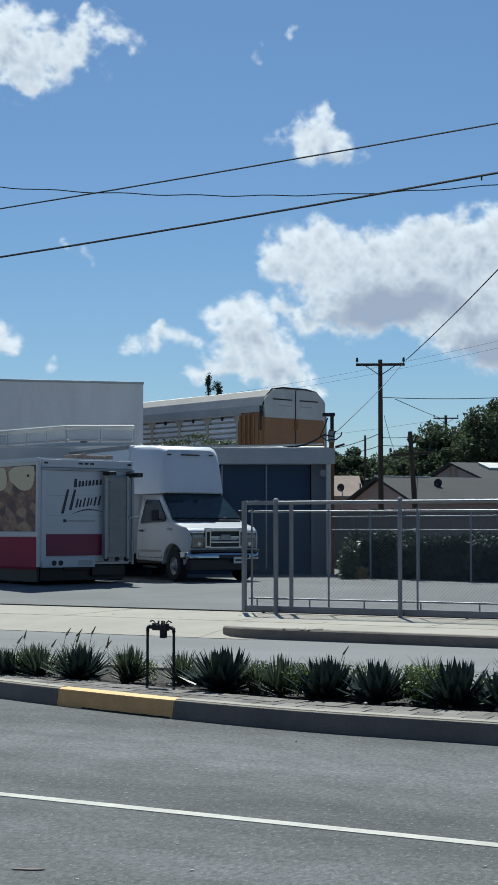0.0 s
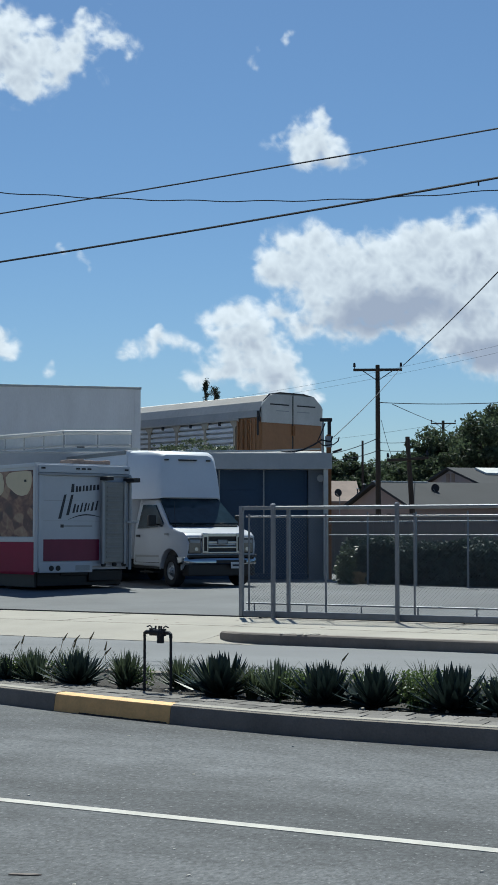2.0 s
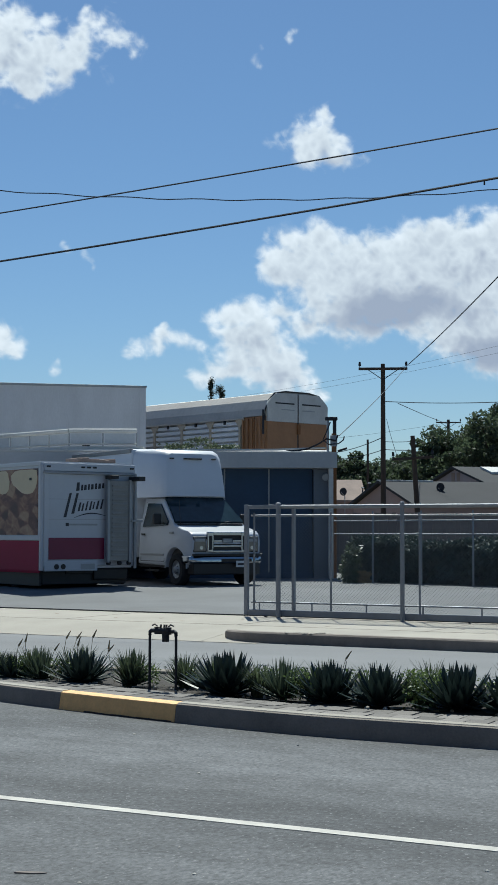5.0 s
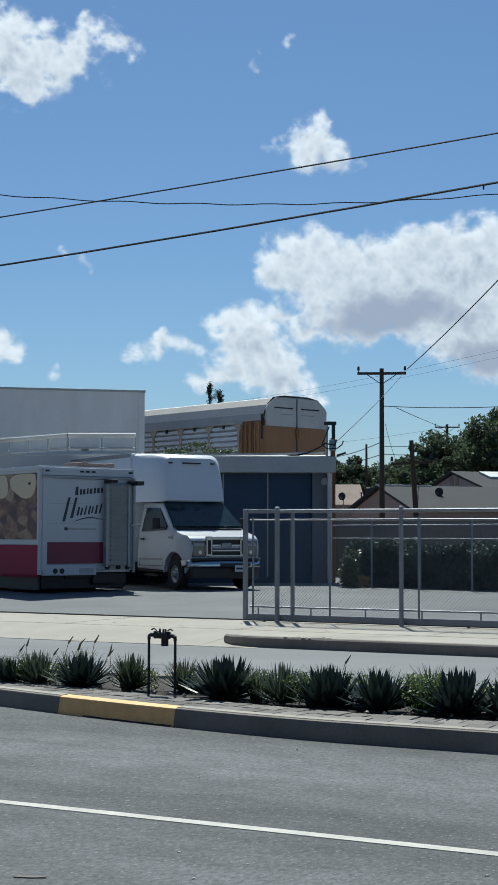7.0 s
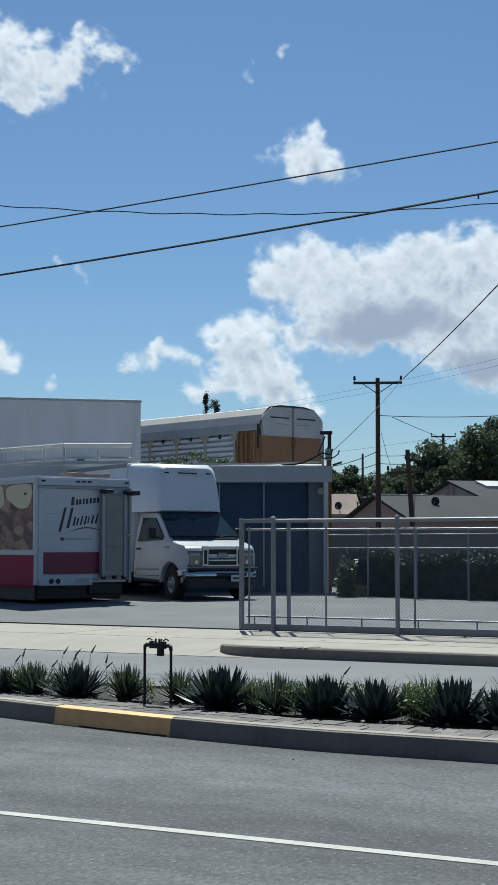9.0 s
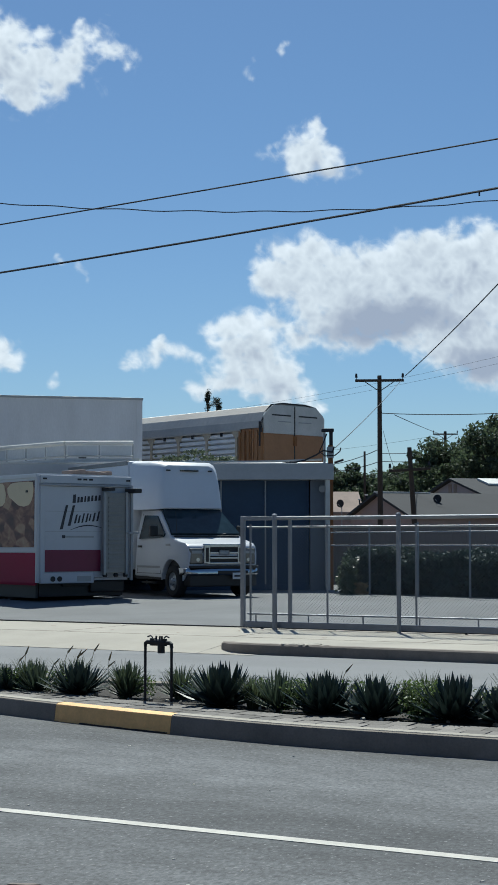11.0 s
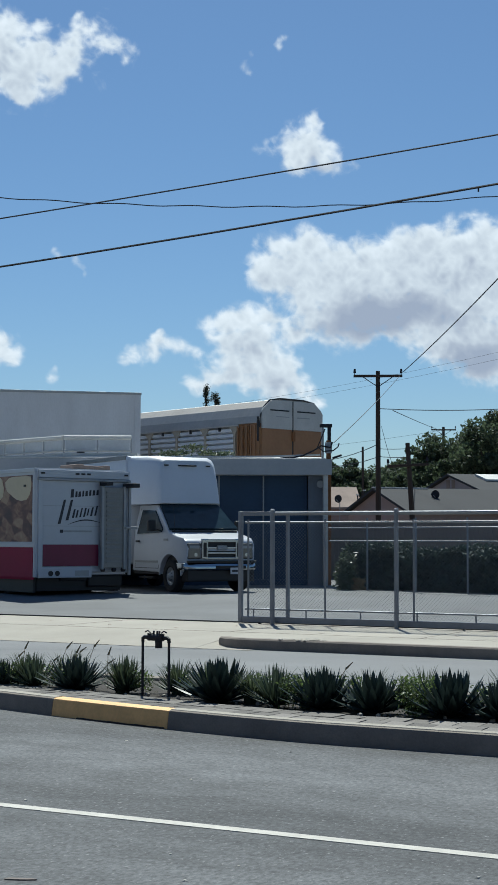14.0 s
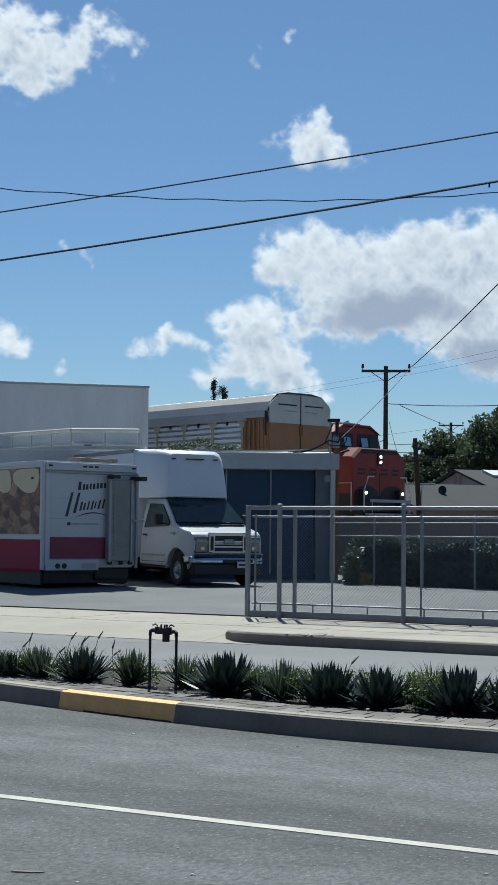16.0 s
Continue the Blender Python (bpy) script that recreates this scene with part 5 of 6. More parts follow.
    while x > -L + 2:
        part("side_post", bx(x - 0.10, -1.585, 1.0, x, -1.402, 4.87, bev=0.01), M_TANLITE, a)
        for e in (-1, 1):
            part("gusset", pr([(x - 0.05 + e * 0.05, 4.80), (x - 0.05 + e * 0.26, 4.80), (x - 0.05 + e * 0.05, 4.52)], 'y', -1.58, -1.545), M_TANLITE, a)
        part("bracket", bx(x - 0.95, -1.60, 4.66, x - 0.86, -1.53, 4.80, bev=0.01), M_LOCOBLACK, a)
        for z in np.arange(3.4, 4.7, 0.20):
            if slat is None:
                ob = part("slat", pr([(-1.42, 0.0), (-1.54, 0.03), (-1.54, 0.135), (-1.42, 0.165)], 'x', -1.62, -0.02), M_SLAT, a)
                slat = ob.data
                ob.matrix_basis = pose(x - 0.09, 0, float(z))
            else:
                shared("slat", slat, a, pose(x - 0.09, 0, float(z)))
        x -= 1.72
    part("underframe", bx(-L, -1.3, 0.75, 0.3, 1.3, 0.998), M_LOCOBLACK, a)
    part("coupler", bx(0.3, -0.12, 0.72, 0.9, 0.12, 0.98, bev=0.03), M_RUST, a)
    bogie(a, -3.2)
    bogie(a, -23.5)


def build_locomotive():
    o = thing("locomotive", pose(0, 0, 0), "orange-red diesel locomotive with black lower nose and lit headlights", "locomotive")
    hw = 1.5
    # nose: tapered plan, chamfered top
    def ring(x, w, z1, c):
        return [(x, -w, 1.55), (x, w, 1.55), (x, w, z1 - c), (x, w - c * 1.2, z1), (x, -w + c * 1.2, z1), (x, -w, z1 - c)]
    part("nose", loft(bmesh.new(), [ring(-0.26, 1.44, 3.90, 0.36), ring(-0.38, 1.46, 3.98, 0.36), ring(-1.6, 1.48, 4.02, 0.36)]), M_ORANGE, o)
    part("nose_brow", loft(bmesh.new(), [[(-0.24, -1.08, 3.76), (-0.24, 1.08, 3.76), (-0.26, 1.0, 3.93), (-0.26, -1.0, 3.93)], [(-1.5, -1.1, 3.88), (-1.5, 1.1, 3.88), (-1.5, 1.06, 4.06), (-1.5, -1.06, 4.06)]]), M_LOCOBLACK, o)
    # black lower nose with two rounded tops
    for s in (-1, 1):
        p = [(s * 0.05, 1.50), (s * 1.41, 1.50), (s * 1.41, 2.10)] + [(s * (0.73 + 0.68 * math.cos(a)), 2.10 + 0.42 * math.sin(a)) for a in [math.pi * i / 10 for i in range(11)]]
        part("nose_panel", pr(p, 'x', -0.31, -0.248), M_LOCOBLACK, o, "black lower nose panel")
        part("ditch_light", rd((0.0, s * 1.02, 2.22), (0.05, s * 1.02, 2.22), 0.055, 16), M_LAMPON, o, "lit round ditch light")
        part("ditch_light_housing", bx(-0.27, s * 1.02 - 0.13, 1.375, -0.002, s * 1.02 + 0.13, 2.36, bev=0.03), M_LOCOBLACK, o)
        part("side_sill", bx(-21, s * 1.42 - 0.1, 1.38, 0.1, s * 1.42 + 0.1, 1.54), M_LOCOBLACK, o)
        part("cab_side_band", bx(-1.6, min(s * 1.44, s * 1.475), 1.6, -0.4, max(s * 1.44, s * 1.475), 2.2), M_LOCOBLACK, o)
        part("handrail", pipe(bmesh.new(), [(0.16, s * 1.28, 1.5), (0.16, s * 1.28, 2.3), (0.16, s * 1.05, 2.85), (0.16, s * 0.75, 2.85)], 0.03), M_WHITEDIRTY, o)
        part("handrail", pipe(bmesh.new(), [(-0.3, s * 1.52, 1.5), (-0.3, s * 1.52, 2.6), (-1.5, s * 1.52, 2.6)], 0.025), M_WHITEDIRTY, o)
    part("nose_seam", bx(-0.26, -0.02, 1.55, -0.246, 0.02, 3.0), M_LOCOBLACK, o)
    # brand drawn as plain slanted bars
    y = -1.25
    for i in range(4):
        part("lettering_bar", pr([(y, 2.94), (y + 0.42, 2.94), (y + 0.45, 3.01), (y + 0.03, 3.01)], 'x', -0.258, -0.246), M_LOCOBLACK, o)
        part("lettering_bar", pr([(y + 0.04, 3.10), (y + 0.42, 3.10), (y + 0.44, 3.17), (y + 0.06, 3.17)], 'x', -0.258, -0.246), M_LOCOBLACK, o)
        y += 0.64
    part("headlight_housing", bx(-0.28, -0.14, 3.30, -0.20, 0.14, 3.78, bev=0.03), M_LOCOBLACK, o)
    for z in (3.43, 3.65):
        part("headlight", rd((-0.21, 0, z), (-0.17, 0, z), 0.055, 16), M_LAMPON, o, "lit round headlight")
    # cab
    cab = [(-1.50, 1.55), (1.50, 1.55), (1.50, 3.95), (1.28, 4.62), (0.72, 4.88), (-0.72, 4.88), (-1.28, 4.62), (-1.50, 3.95)]
    c = part("cab", pr(cab, 'x', -3.9, -1.602), M_ORANGE, o)
    part("cab_roof", pr([(-1.33, 4.62), (-0.74, 4.90), (0.74, 4.90), (1.33, 4.62), (0.74, 4.97), (-0.74, 4.97)], 'x', -4.0, -1.5), M_ORANGE, o)
    for s in (-1, 1):
        part("windscreen_surround", bx(-1.60, min(s * 0.12, s * 1.30), 3.97, -1.588, max(s * 0.12, s * 1.30), 4.62), M_LOCOBLACK, c)
        # Chrome wedges tilted skyward, standing in for daylight seen through the cab.
        part("windscreen", pr([(-1.585, 4.10), (-1.50, 4.10), (-1.585, 4.46)], 'y', min(s * 0.30, s * 0.66), max(s * 0.30, s * 0.66)), M_CHROME, c, "chrome wedge standing in for sky seen through the windscreen")
        part("windscreen", bx(-1.59, min(s * 0.80, s * 1.2), 4.02, -1.58, max(s * 0.80, s * 1.2), 4.5), M_GLASSDARK, c)
        part("cab_window", bx(-3.4, min(s * 1.44, s * 1.51), 3.1, -2.1, max(s * 1.44, s * 1.51), 3.8), M_GLASSDARK, c)
    part("cab_roof_box", bx(-2.4, -0.6, 4.975, -1.9, 0.6, 5.06, bev=0.02), M_GREYTRIM, o)
    part("horn", rd((-2.8, 0.3, 5.1), (-2.3, 0.3, 5.12), 0.03, 8, 0.08), M_GREYTRIM, o)
    part("hood", pr([(-0.95, 1.55), (0.95, 1.55), (0.95, 4.2), (0.7, 4.45), (-0.7, 4.45), (-0.95, 4.2)], 'x', -20.5, -3.902), M_ORANGE, o)
    part("hood_stripe", bx(-20.4, -0.965, 1.6, -4.0, -0.952, 2.5), M_LOCOBLACK, o)
    for k in range(8):
        part("hood_door", bx(-6.5 - 1.6 * k, -0.975, 2.55, -5.1 - 1.6 * k, -0.951, 4.05, bev=0.01), M_ORANGE, o)
    part("deck", bx(-21, -1.5, 1.2, 0.12, 1.5, 1.378), M_LOCOBLACK, o)
    part("front_step", bx(0.13, -1.2, 1.30, 0.35, 1.2, 1.44, bev=0.02), M_GREYTRIM, o)
    part("front_rail", bx(0.20, -1.0, 1.86, 0.26, 1.25, 1.98, bev=0.01), M_GREYTRIM, o)
    part("rail_post", rd((0.23, -0.9, 1.44), (0.23, -0.9, 1.86), 0.025, 6), M_GREYTRIM, o)
    part("rail_post", rd((0.23, 1.1, 1.44), (0.23, 1.1, 1.86), 0.025, 6), M_GREYTRIM, o)
    part("pilot", pr([(-1.45, 0.15), (1.45, 0.15), (1.5, 1.19), (-1.5, 1.19)], 'x', -0.15, 0.12), M_LOCOBLACK, o)
    part("coupler", bx(0.13, -0.14, 0.72, 0.85, 0.14, 1.0, bev=0.03), M_RUST, o)
    part("fuel_tank", bx(-13, -1.3, 0.4, -8, 1.3, 1.19, bev=0.08), M_LOCOBLACK, o)
    for x in (-3.2, -5.0, -16.2, -18.0):
        bogie(o, x)
    return o


build_track()
build_autorack()
LOCO = build_locomotive()

# ---- planting, hedge, houses and trees ----


def leaf_stuff(name, pts, size, m, parent=None, seed=1, aspect=0.55):
    """Many small bent leaves, one mesh."""
    rng = np.random.default_rng(seed)
    n = len(pts)
    p = np.asarray(pts)
    d = rng.normal(size=(n, 3))
    d /= np.linalg.norm(d, axis=1)[:, None]
    e = np.cross(d, rng.normal(size=(n, 3)))
    e /= np.linalg.norm(e, axis=1)[:, None]
    s = size * rng.uniform(0.6, 1.4, n)[:, None]
    v = np.stack([p - d * s, p + e * s * aspect, p + d * s, p - e * s * aspect], 1).reshape(-1, 3)
    f = np.arange(4 * n).reshape(n, 4)
    me = bpy.data.meshes.new(name)
    me.from_pydata(v.tolist(), [], f.tolist())
    me.materials.append(m)
    ob = new(name, me)
    ob.parent = parent
    return ob


M_AGAVE.node_tree.nodes["Principled BSDF"].inputs["Specular IOR Level"].default_value = 0.28


def agave_leaf_mesh(length, width, m=None):
    bm = bmesh.new()
    prev = None
    for i in range(5):
        u = i / 4
        w = width * (0.55 + 1.3 * u - 1.84 * u ** 2) if i < 4 else 0.002
        z = length * u
        x = -0.10 * length * u ** 2
        row = [bm.verts.new((x + 0.25 * w, -w / 2, z)), bm.verts.new((x, 0, z)), bm.verts.new((x + 0.25 * w, w / 2, z))]
        if prev:
            for k in (0, 1):
                bm.faces.new((prev[k], prev[k + 1], row[k + 1], row[k]))
        prev = row
    me = bpy.data.meshes.new("leaf")
    bm.to_mesh(me)
    bm.free()
    me.materials.append(m or M_AGAVE)
    return me


AGAVE_LEAVES = [agave_leaf_mesh(1.0, w) for w in (0.24, 0.20, 0.27)]


PALE_LEAVES = [agave_leaf_mesh(1.0, w, M_AGAVELITE) for w in (0.10, 0.13, 0.115)]


def agave(x, y, size, seed, n=46, pale=False):
    n = int(n * (1.7 if pale else 1.2))
    rng = random.Random(seed)
    a = thing("agave", basis(x, y, 0.125, rng.uniform(0, 360)), "pale grey-green spiky yucca-like rosette in the planter" if pale else "dark blue-green spiky agave rosette in the planter", "agave", group="agaves in the planter")
    core = bmesh.new()
    rod(core, (0, 0, 0), (0, 0, size * 0.16), size * 0.12, 10, size * 0.07)
    part("base", core, M_SOIL, a)
    for i in range(n):
        u = (i + 0.5) / n
        tilt = 3 + 80 * u ** 0.85 + rng.uniform(-7, 7)
        k = size * 1.10 * (((0.98 - 0.1 * u) if pale else (0.80 + 0.26 * u)) + rng.uniform(-0.08, 0.08))
        ob = shared("leaf", rng.choice(PALE_LEAVES if pale else AGAVE_LEAVES), a, pose(0, 0, size * 0.04, 0, 0, i * 137.5 + rng.uniform(-9, 9)) @ pose(size * 0.04, 0, 0, 0, tilt, 0) @ Matrix.Scale(k, 4))


def blades(name, x, y, n, h, spread, m, label, category, seed, w=0.012, group=""):
    """A tuft of narrow arching blades."""
    rng = random.Random(seed)
    vs, fs = [], []
    for i in range(n):
        a = rng.uniform(0, 6.283)
        r0 = rng.uniform(0, 0.06)
        hh, sp = h * rng.uniform(0.55, 1.1), spread * rng.uniform(0.2, 1.1)
        cx, cy = r0 * math.cos(a), r0 * math.sin(a)
        base = len(vs)
        for j in range(5):
            u = j / 4
            rr = sp * u ** 1.6
            px, py, pz = cx + rr * math.cos(a), cy + rr * math.sin(a), hh * (u - 0.18 * u * u)
            ww = w * (1 - u) + 0.001
            vs += [(px - ww * math.sin(a), py + ww * math.cos(a), pz), (px + ww * math.sin(a), py - ww * math.cos(a), pz)]
        for j in range(4):
            b = base + 2 * j
            fs.append((b, b + 1, b + 3, b + 2))
    me = bpy.data.meshes.new(name)
    me.from_pydata(vs, [], fs)
    me.materials.append(m)
    ob = new(name, me)
    ob.matrix_basis = pose(x, y, 0.12)
    tagged(ob, label, category, group=group)
    return ob


STALKS = []


def build_planting():
    for i, (x, y, s, n) in enumerate(((-9.02, 12.0, 0.27, 40), (-8.66, 12.0, 0.29, 44), (-8.18, 12.0, 0.34, 50), (-6.47, 11.75, 0.40, 64), (-5.86, 11.65, 0.32, 46), (-5.40, 11.62, 0.37, 56), (-4.92, 11.62, 0.36, 54), (-4.24, 11.6, 0.39, 62), (-3.80, 11.6, 0.34, 50), (-3.35, 11.7, 0.36, 50), (-7.62, 12.02, 0.30, 60), (-7.12, 12.12, 0.27, 50), (-9.4, 12.05, 0.29, 44))):
        agave(x, y, s, 10 + i, n, i in (1, 4, 10, 11))
    g = "grassy tufts in the planter"
    for i, (x, y, h, sp, n) in enumerate(((-6.15, 11.75, 0.36, 0.24, 120), (-5.58, 11.7, 0.36, 0.22, 120), (-4.60, 11.7, 0.38, 0.22, 130), (-5.14, 11.9, 0.36, 0.2, 90), (-3.60, 11.65, 0.36, 0.2, 90), (-7.66, 12.0, 0.40, 0.24, 150), (-7.10, 12.1, 0.36, 0.22, 120), (-6.86, 12.2, 0.36, 0.2, 90), (-8.95, 12.3, 0.36, 0.2, 80), (-8.45, 12.4, 0.40, 0.22, 80), (-9.3, 12.1, 0.3, 0.2, 80), (-5.62, 12.0, 0.40, 0.18, 70), (-4.62, 12.0, 0.42, 0.2, 90), (-5.15, 12.1, 0.38, 0.2, 70), (-6.1, 12.2, 0.32, 0.2, 60), (-3.95, 12.2, 0.42, 0.2, 80), (-4.58, 11.85, 0.34, 0.2, 110), (-5.66, 11.9, 0.32, 0.18, 90), (-8.85, 12.1, 0.36, 0.2, 120), (-8.42, 12.15, 0.38, 0.2, 120), (-9.2, 12.0, 0.34, 0.2, 110), (-6.15, 11.95, 0.30, 0.18, 90), (-3.58, 11.9, 0.34, 0.2, 90))):
        blades("grass_tuft", x, y, n, h, sp, M_SOTOL, "grey-green tuft of narrow upright leaves in the planter", "grass tuft", 30 + i, 0.010, g)
    rng = np.random.default_rng(5)
    for i, (x, y, r, n) in enumerate(((-4.55, 11.66, 0.15, 420), (-5.70, 11.75, 0.13, 260), (-6.12, 11.85, 0.12, 200), (-7.42, 12.0, 0.10, 120), (-4.68, 11.8, 0.14, 260), (-5.16, 11.8, 0.13, 220), (-3.98, 11.75, 0.13, 220), (-8.42, 12.0, 0.11, 160), (-8.9, 12.0, 0.11, 160), (-6.85, 12.0, 0.10, 140), (-5.62, 11.6, 0.13, 260), (-4.50, 11.5, 0.13, 260))):
        n, r = int(n * 2.6), r * 1.35
        p = rng.normal(size=(n, 3)) * np.array([r * 0.62, r * 0.5, r * 0.5])
        p = p[(np.abs(p) < 1.5 * r * np.array([0.62, 0.5, 0.5])).all(1)] + np.array([0, 0, r * 0.85])
        p[:, 2] = np.abs(p[:, 2])
        ob = leaf_stuff("weed_bush", p, 0.015, M_WEED, seed=40 + i)
        ob.matrix_basis = pose(x, y, 0.12)
        tagged(ob, "small bright green weedy bush between the agaves", "bush", group="weeds in the planter")
    # seed heads on thin stalks
    rng = random.Random(8)
    for i, (x, h, lean) in enumerate(((-9.0, 0.50, -10), (-8.78, 0.42, 12), (-8.62, 0.58, 8), (-8.55, 0.60, 16), (-8.40, 0.48, -6), (-8.28, 0.60, 4), (-8.18, 0.46, 18), (-7.98, 0.46, -16), (-9.2, 0.45, 10), (-5.62, 0.48, 10), (-3.98, 0.50, 20))):
        h *= 0.86
        s = thing("seed_stalk", Matrix.Translation((x, 12.25, 0.12)) @ pose(0, 0, 0, 0, lean, 0), "dry grass stalk with a drooping seed head in the planter", "grass stalk", group="seed stalks in the planter")
        STALKS.append((s, x, lean, rng.uniform(-3, 3)))
        part("stalk", pipe(bmesh.new(), [(0, 0, 0), (0.01, 0, h * 0.5), (0.03, 0, h * 0.84)], 0.003, 4), M_SEED, s)
        part("seed_head", rd((0.03, 0, h * 0.84 - 0.01), (0.065, 0.01, h * 0.84 + 0.07), 0.011, 6, 0.004), M_SEED, s)
    # pale stones
    for i in range(26):
        x = rng.uniform(-9, -3.4)
        bm = bmesh.new()
        bmesh.ops.create_icosphere(bm, subdivisions=1, radius=rng.uniform(0.012, 0.03))
        for v in bm.verts:
            v.co *= rng.uniform(0.75, 1.2)
        ob = part("pebble", bm, M_CONCRETE)
        ob.matrix_basis = pose(x, kerb_y(x) + rng.uniform(0.72, 1.0), 0.135)
        tagged(ob, "small pale stone on the planter soil", "stone", group="stones in the planter")


def build_backflow():
    b = thing("backflow_preventer", basis(-7.115, 11.72, 0.13, -10), "black backflow preventer valve on two riser pipes in the planter", "backflow preventer")
    b.scale = (1.13, 1.13, 1.19)
    for s in (-1, 1):
        part("riser", rd((s * 0.14, 0, 0), (s * 0.14, 0, 0.43), 0.011, 10), M_CABLE, b, smooth=True)
        part("elbow", pipe(bmesh.new(), [(s * 0.14, 0, 0.42), (s * 0.137, 0, 0.445), (s * 0.12, 0, 0.455), (s * 0.06, 0, 0.455)], 0.016, 8), M_CABLE, b, smooth=True)
        part("shutoff_valve", rd((s * 0.06, 0, 0.43), (s * 0.06, 0, 0.485), 0.024, 10), M_CABLE, b, smooth=True)
        part("valve_lever", pipe(bmesh.new(), [(s * 0.06, 0, 0.49), (s * 0.085, 0, 0.505), (s * 0.115, 0, 0.495)], 0.006, 5), M_CABLE, b)
    part("valve_body", rd((-0.075, 0, 0.455), (0.075, 0, 0.455), 0.026, 12), M_CABLE, b, smooth=True)
    bm = rd((0.03, 0, 0.375), (0.03, 0, 0.45), 0.03, 12)
    part("relief_valve", bm, M_CABLE, b, smooth=True)
    for x in (-0.025, 0.012, 0.035):
        part("test_cock", rd((x, 0, 0.47), (x + 0.004, 0, 0.505), 0.008, 8), M_CABLE, b)


build_planting()
build_backflow()


def build_hedge():
    rng = np.random.default_rng(3)
    a, b = from_eye(640, 1025, 37.9), from_eye(1000, 1050, 33.5)
    d = Vector((b.x - a.x, b.y - a.y, 0))
    L = d.length
    h = thing("hedge", basis(a.x, a.y, 0.335, math.degrees(math.atan2(d.y, d.x))), "dark dense clipped hedge along the back of the lot", "hedge")
    n = 26000
    u = rng.uniform(0, 1, n)
    x = u * L
    top = 0.98 + 0.05 * np.sin(x * 2.1) + 0.04 * np.sin(x * 5.3 + 1) - 0.07 * np.clip(x - 1.2, 0, 1)
    y = rng.uniform(-0.55, 0.6, n)
    z = rng.uniform(0, 1, n) ** 0.75 * top
    edge = rng.uniform(0, 1, n)
    y = np.where(edge < 0.5, -0.5 + 0.16 * np.sin(x * 3.3) * np.cos(z * 4) + 0.07 * rng.normal(size=n), y)
    z = np.where(edge > 0.72, top + 0.06 * rng.normal(size=n), z)
    leaf_stuff("foliage", np.stack([x, y, np.abs(z)], 1), 0.055, M_HEDGE, h, 7)
    bm = bmesh.new()
    box(bm, 0.1, -0.35, 0, L, 0.45, 0.66, bev=0.1)
    part("inner_twigs", bm, M_HEDGE, h)
    # light dry shrubs at the hedge's end, beside the garage
    for i, (px, py, r, hh) in enumerate(((612, 1014, 0.16, 0.55), (622, 1014, 0.20, 0.62), (640, 1018, 0.12, 0.2))):
        c = from_eye(px, py, 36.6)
        p = rng.normal(size=(500, 3)) * np.array([r * 0.5, r * 0.5, hh * 0.4]) + np.array([0, 0, hh * 0.6])
        p[:, 2] = np.abs(p[:, 2])
        ob = leaf_stuff("shrub", p, 0.05, (M_SOTOL, M_SOTOL, M_SEED)[i], seed=60 + i)
        ob.matrix_basis = pose(c.x, c.y, 0.335)
        tagged(ob, ("thin grey-green shrub beside a garage", "grey-green shrub beside a garage", "dry weeds at the foot of a hedge")[i], "shrub")


def build_back_fences():
    """A pipe-and-mesh fence in the lot's back and a board fence behind it."""
    a, b = from_eye(588, 940, 37.2), from_eye(960, 945, 32.5)
    d = Vector((b.x - a.x, b.y - a.y, 0))
    L = d.length
    f = thing("back_fence", basis(a.x, a.y, 0.335, math.degrees(math.atan2(d.y, d.x))), "thin galvanised pipe fence in front of a hedge", "fence")
    x = 1.3
    while x < L:
        part("post", rd((x, 0, 0), (x, 0, 1.75), 0.022, 8), M_WIREMESH, f, smooth=True)
        x += 1.55
    for z in (1.20, 1.52):
        part("rail", rd((0.0, 0, z), (L, 0, z), 0.014, 8), M_WIREMESH, f, smooth=True)
    a, b = from_eye(560, 915, 47), from_eye(1010, 915, 43)
    d = Vector((b.x - a.x, b.y - a.y, 0))
    L = d.length
    w = thing("board_fence", basis(a.x, a.y, 0.0, math.degrees(math.atan2(d.y, d.x))), "weathered grey-brown board fence before the railway", "fence")
    me = None
    x = 0.0
    rng = random.Random(2)
    while x < L:
        if me is None:
            ob = part("board", bx(0, 0, 0, 0.142, 0.022, 2.15), M_FENCEWOOD, w)
            me = ob.data
        else:
            shared("board", me, w, pose(x, rng.uniform(-0.004, 0.004), rng.uniform(-0.03, 0.03)))
        x += 0.148
    for z in (0.4, 1.8):
        part("rail", bx(0, 0.03, z, L, 0.07, z + 0.09), M_FENCEWOOD, w)


